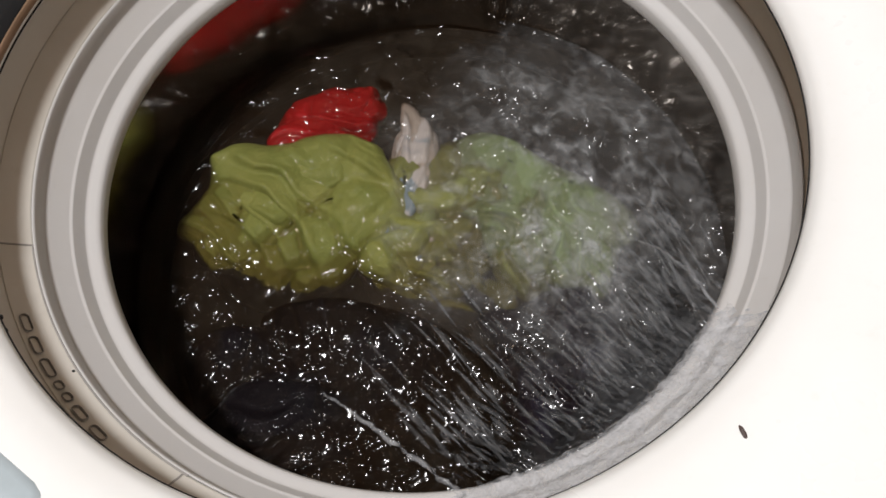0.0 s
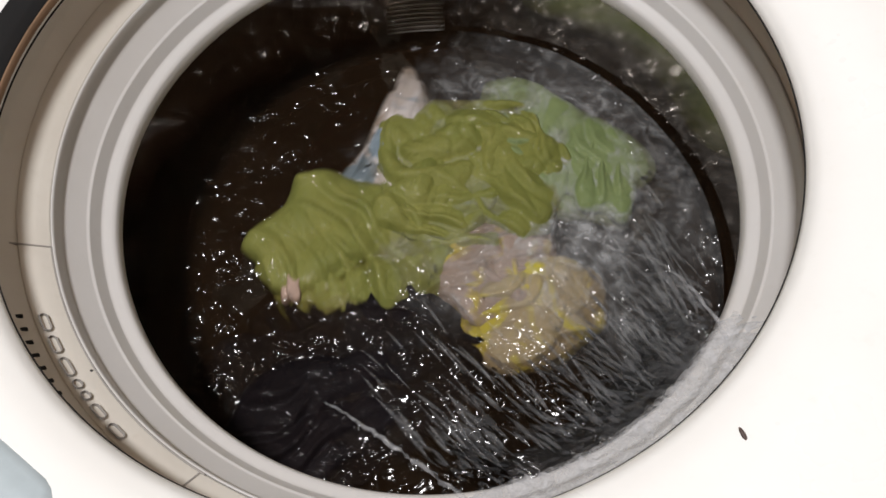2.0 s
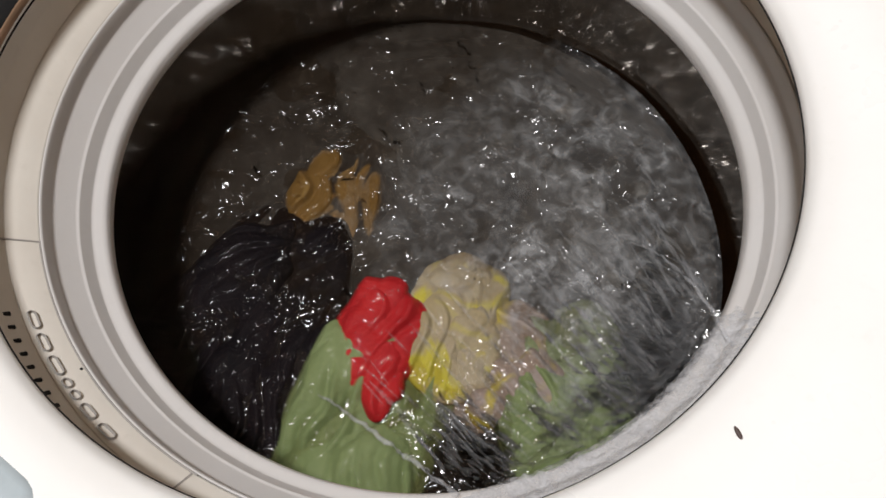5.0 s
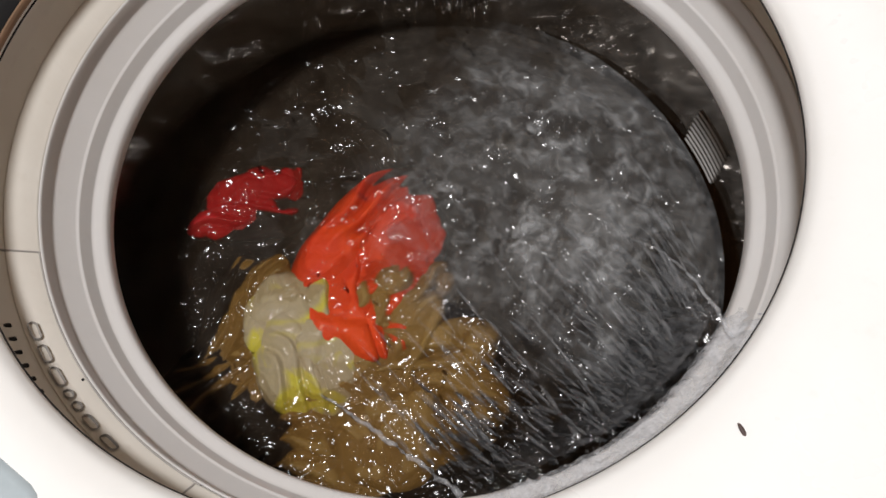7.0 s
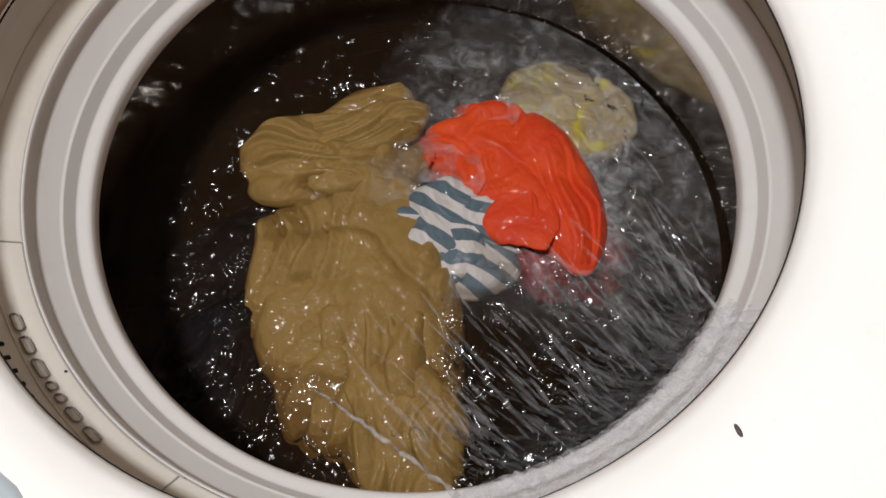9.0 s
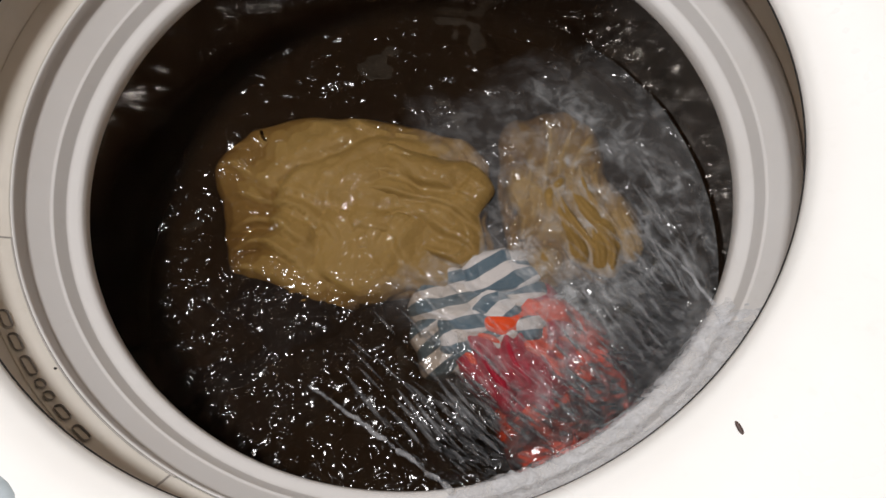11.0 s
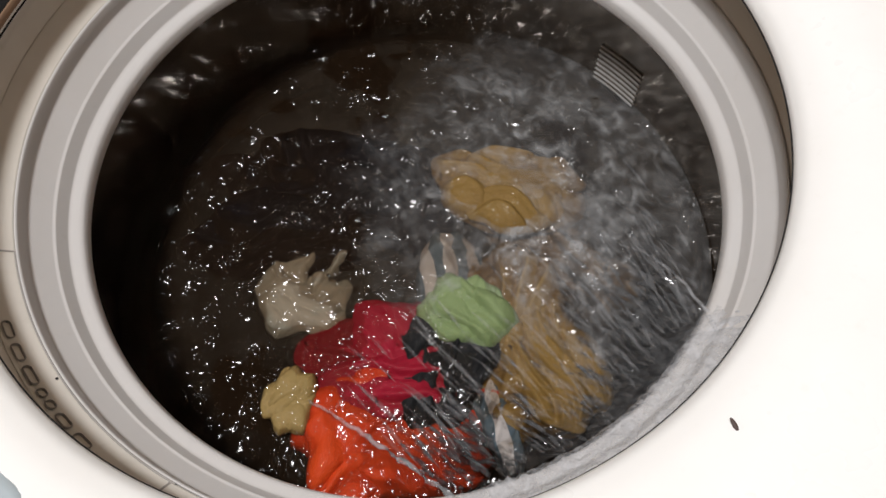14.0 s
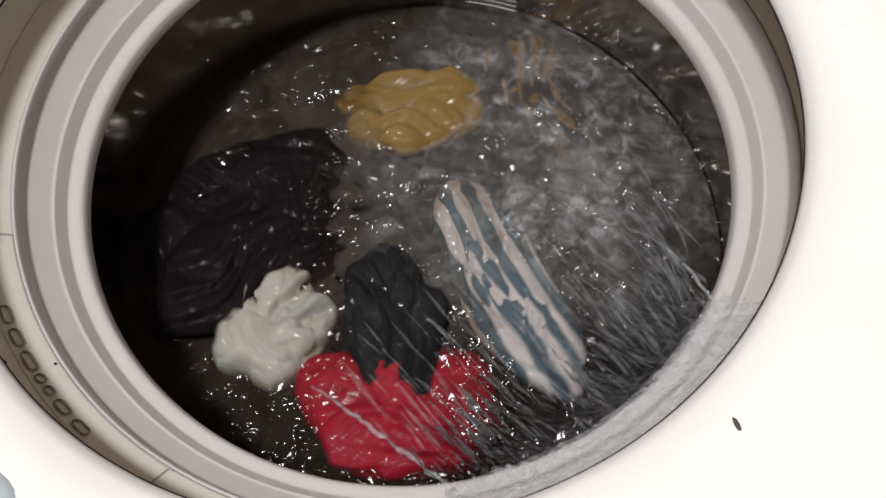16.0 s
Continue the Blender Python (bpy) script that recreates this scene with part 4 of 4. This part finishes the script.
    walk(cloth_pale, [
        (0, pose(-0.0676, -0.0863, -0.2282, 0, 0, -4)),
        (10.6, pose(-0.0564, -0.0929, -0.2132, 3, -1, -4)),
        (11.2, pose(-0.0564, -0.0929, -0.1242, -3, 4, -4)),
        (11.5, pose(-0.0295, -0.0813, -0.1162, -5, 5, 11)),
        (12, pose(0.0506, -0.0434, -0.1162, -3, 3, 70)),
        (12.5, pose(0.0586, -0.0436, -0.1172, 2, -1, 65)),
        (13, pose(0.0446, -0.0599, -0.1582, 5, -5, 56)),
        (13.5, pose(-0.0467, -0.0241, -0.1632, 2, -4, 60)),
        (14, pose(-0.0806, -0.0166, -0.1300, 0, -0, 81)),
        (14.5, pose(-0.0722, -0.0729, -0.1112, -5, 4, 38)),
        (15, pose(-0.0284, -0.1109, -0.1122, -0, 5, 87)),
        (15.5, pose(-0.0352, -0.1057, -0.1260, 0, 2, 88)),
        (16, pose(-0.1049, -0.0604, -0.1110, 0, -3, 61)),
    ])
    walk(sock_green, [
        (0, pose(-0.0303, -0.0263, -0.2219, 0, 0, 6)),
        (10.6, pose(-0.0196, -0.0346, -0.2069, 3, -5, 6)),
        (11.2, pose(-0.0196, -0.0346, -0.1199, 4, -4, 6)),
        (11.5, pose(-0.0117, -0.0353, -0.1129, 2, -1, 6)),
        (12, pose(0.0222, -0.0009, -0.1079, -3, 3, 85)),
        (12.5, pose(0.0228, -0.0210, -0.1089, -5, 5, 76)),
        (13, pose(0.0482, -0.0255, -0.1119, -0, 3, 27)),
        (13.5, pose(0.0386, -0.0627, -0.1109, 4, -2, -15)),
        (14, pose(0.0328, -0.0488, -0.1089, 4, -5, -47)),
        (14.5, pose(0.0915, -0.0121, -0.1079, -1, -4, -33)),
        (15, pose(0.0818, 0.0415, -0.1079, -5, 0, 6)),
        (15.5, pose(0.0824, 0.0727, -0.1109, -3, 4, 13)),
        (16, pose(0.0685, 0.0298, -0.1319, 3, 5, 17)),
    ])
    walk(cloth_navy, [
        (0, pose(0.0874, -0.0905, -0.1262, -0, -5, -68)),
        (0.5, pose(0.1219, -0.0307, -0.1152, -5, -3, -60)),
        (1, pose(0.0996, 0.0595, -0.1125, 0, 2, -40)),
        (1.5, pose(0.1080, 0.0730, -0.1140, 2, 5, -29)),
        (2, pose(0.1500, 0.0688, -0.1532, 5, 4, -41)),
        (2.6, pose(0.1496, 0.0637, -0.2132, 1, -1, -41)),
        (16, pose(0.1555, 0.0462, -0.2282, 0, 0, -41)),
    ])
    walk(cloth_black, [
        (0, pose(-0.0678, -0.1098, -0.1253, 4, 3, -4)),
        (0.5, pose(-0.0590, -0.1184, -0.1243, 5, -1, -5)),
        (1, pose(0.0511, -0.0913, -0.1273, -0, -5, -15)),
        (1.5, pose(0.0644, -0.0984, -0.1263, -5, -4, -26)),
        (2, pose(-0.0603, -0.0806, -0.1203, -4, -0, 17)),
        (2.5, pose(-0.0877, 0.0380, -0.1273, 2, 4, -5)),
        (3, pose(-0.1067, -0.0888, -0.1233, 5, 5, 17)),
        (3.5, pose(-0.0694, -0.1258, -0.1213, 2, 2, 6)),
        (4, pose(-0.0204, -0.1292, -0.1213, -3, -3, 6)),
        (4.5, pose(-0.0523, -0.1369, -0.1183, -5, -5, 16)),
        (5, pose(-0.1304, -0.0617, -0.1183, -1, -3, 62)),
        (6.3, pose(-0.0291, -0.1352, -0.1413, 2, 5, -5)),
        (7.5, pose(0.0926, -0.0671, -0.1293, -3, -4, -48)),
        (8, pose(-0.0768, -0.1275, -0.1283, 2, -5, -5)),
        (9, pose(-0.1282, -0.0355, -0.1253, 2, 3, 40)),
        (11.5, pose(-0.1132, -0.0885, -0.1313, 4, -4, 17)),
        (13, pose(-0.0931, -0.0652, -0.1293, -3, 5, 6)),
        (13.5, pose(-0.0708, -0.0223, -0.1303, 2, 1, 18)),
        (14, pose(-0.0719, 0.0486, -0.1293, 5, -3, -5)),
        (14.5, pose(-0.0903, 0.0246, -0.1183, 2, -5, -5)),
        (15, pose(-0.1045, -0.0248, -0.1173, -4, -2, 6)),
        (15.5, pose(-0.1022, -0.0305, -0.1183, -5, 2, 6)),
        (16, pose(-0.1115, 0.0222, -0.1163, -0, 5, 30)),
    ])
    walk(cloth_charcoal, [
        (0, pose(0.0290, -0.0939, -0.2235, 0, 0, 65)),
        (12.9, pose(0.0412, -0.0924, -0.2085, 5, -5, 65)),
        (13.5, pose(0.0393, -0.0971, -0.1335, 0, -3, 65)),
        (14, pose(0.0199, -0.0810, -0.1135, -4, 1, 66)),
        (14.5, pose(0.0017, -0.0417, -0.1085, -4, 5, -16)),
        (15, pose(0.0236, -0.0362, -0.1085, 1, 4, -37)),
        (15.5, pose(0.0261, -0.0370, -0.1085, 5, 1, -26)),
        (16, pose(-0.0238, -0.0640, -0.1065, 3, -4, -78)),
    ])
    walk(sock_tan, [
        (0, pose(0.0065, -0.0841, -0.2204, 0, 0, -5)),
        (10.9, pose(0.0159, -0.0908, -0.2054, -3, 1, -4)),
        (11.5, pose(0.0159, -0.0908, -0.1104, 3, -4, -4)),
        (12, pose(0.0877, -0.0224, -0.1064, 5, -5, -70)),
        (12.5, pose(0.0748, -0.0099, -0.1094, 0, -2, -59)),
        (13, pose(0.1094, -0.0283, -0.1104, -4, 3, -38)),
        (13.5, pose(0.0066, -0.1271, -0.1104, -4, 5, 16)),
        (14, pose(-0.0902, -0.1048, -0.1074, 1, 3, 80)),
        (14.6, pose(-0.0912, -0.1105, -0.2054, 5, -2, 80)),
        (16, pose(-0.0916, -0.1134, -0.2204, 0, 0, 80)),
    ])
    walk(sock_pink, [
        (0, pose(-0.0912, -0.0537, -0.2038, 0, 0, 6)),
        (0.5, pose(-0.0894, -0.0542, -0.1078, -5, -0, 6)),
        (1, pose(-0.0310, -0.1004, -0.1078, -1, 4, 77)),
        (1.5, pose(-0.0365, -0.1059, -0.1078, 4, 5, 107)),
        (2, pose(-0.1014, -0.0130, -0.1078, 4, 2, 73)),
        (2.5, pose(-0.0077, 0.0849, -0.1098, -0, -3, -5)),
        (3.1, pose(-0.0046, 0.0851, -0.2038, -5, -5, -5)),
        (16, pose(0.0037, 0.0675, -0.2188, 0, 0, -5)),
    ])


motions()
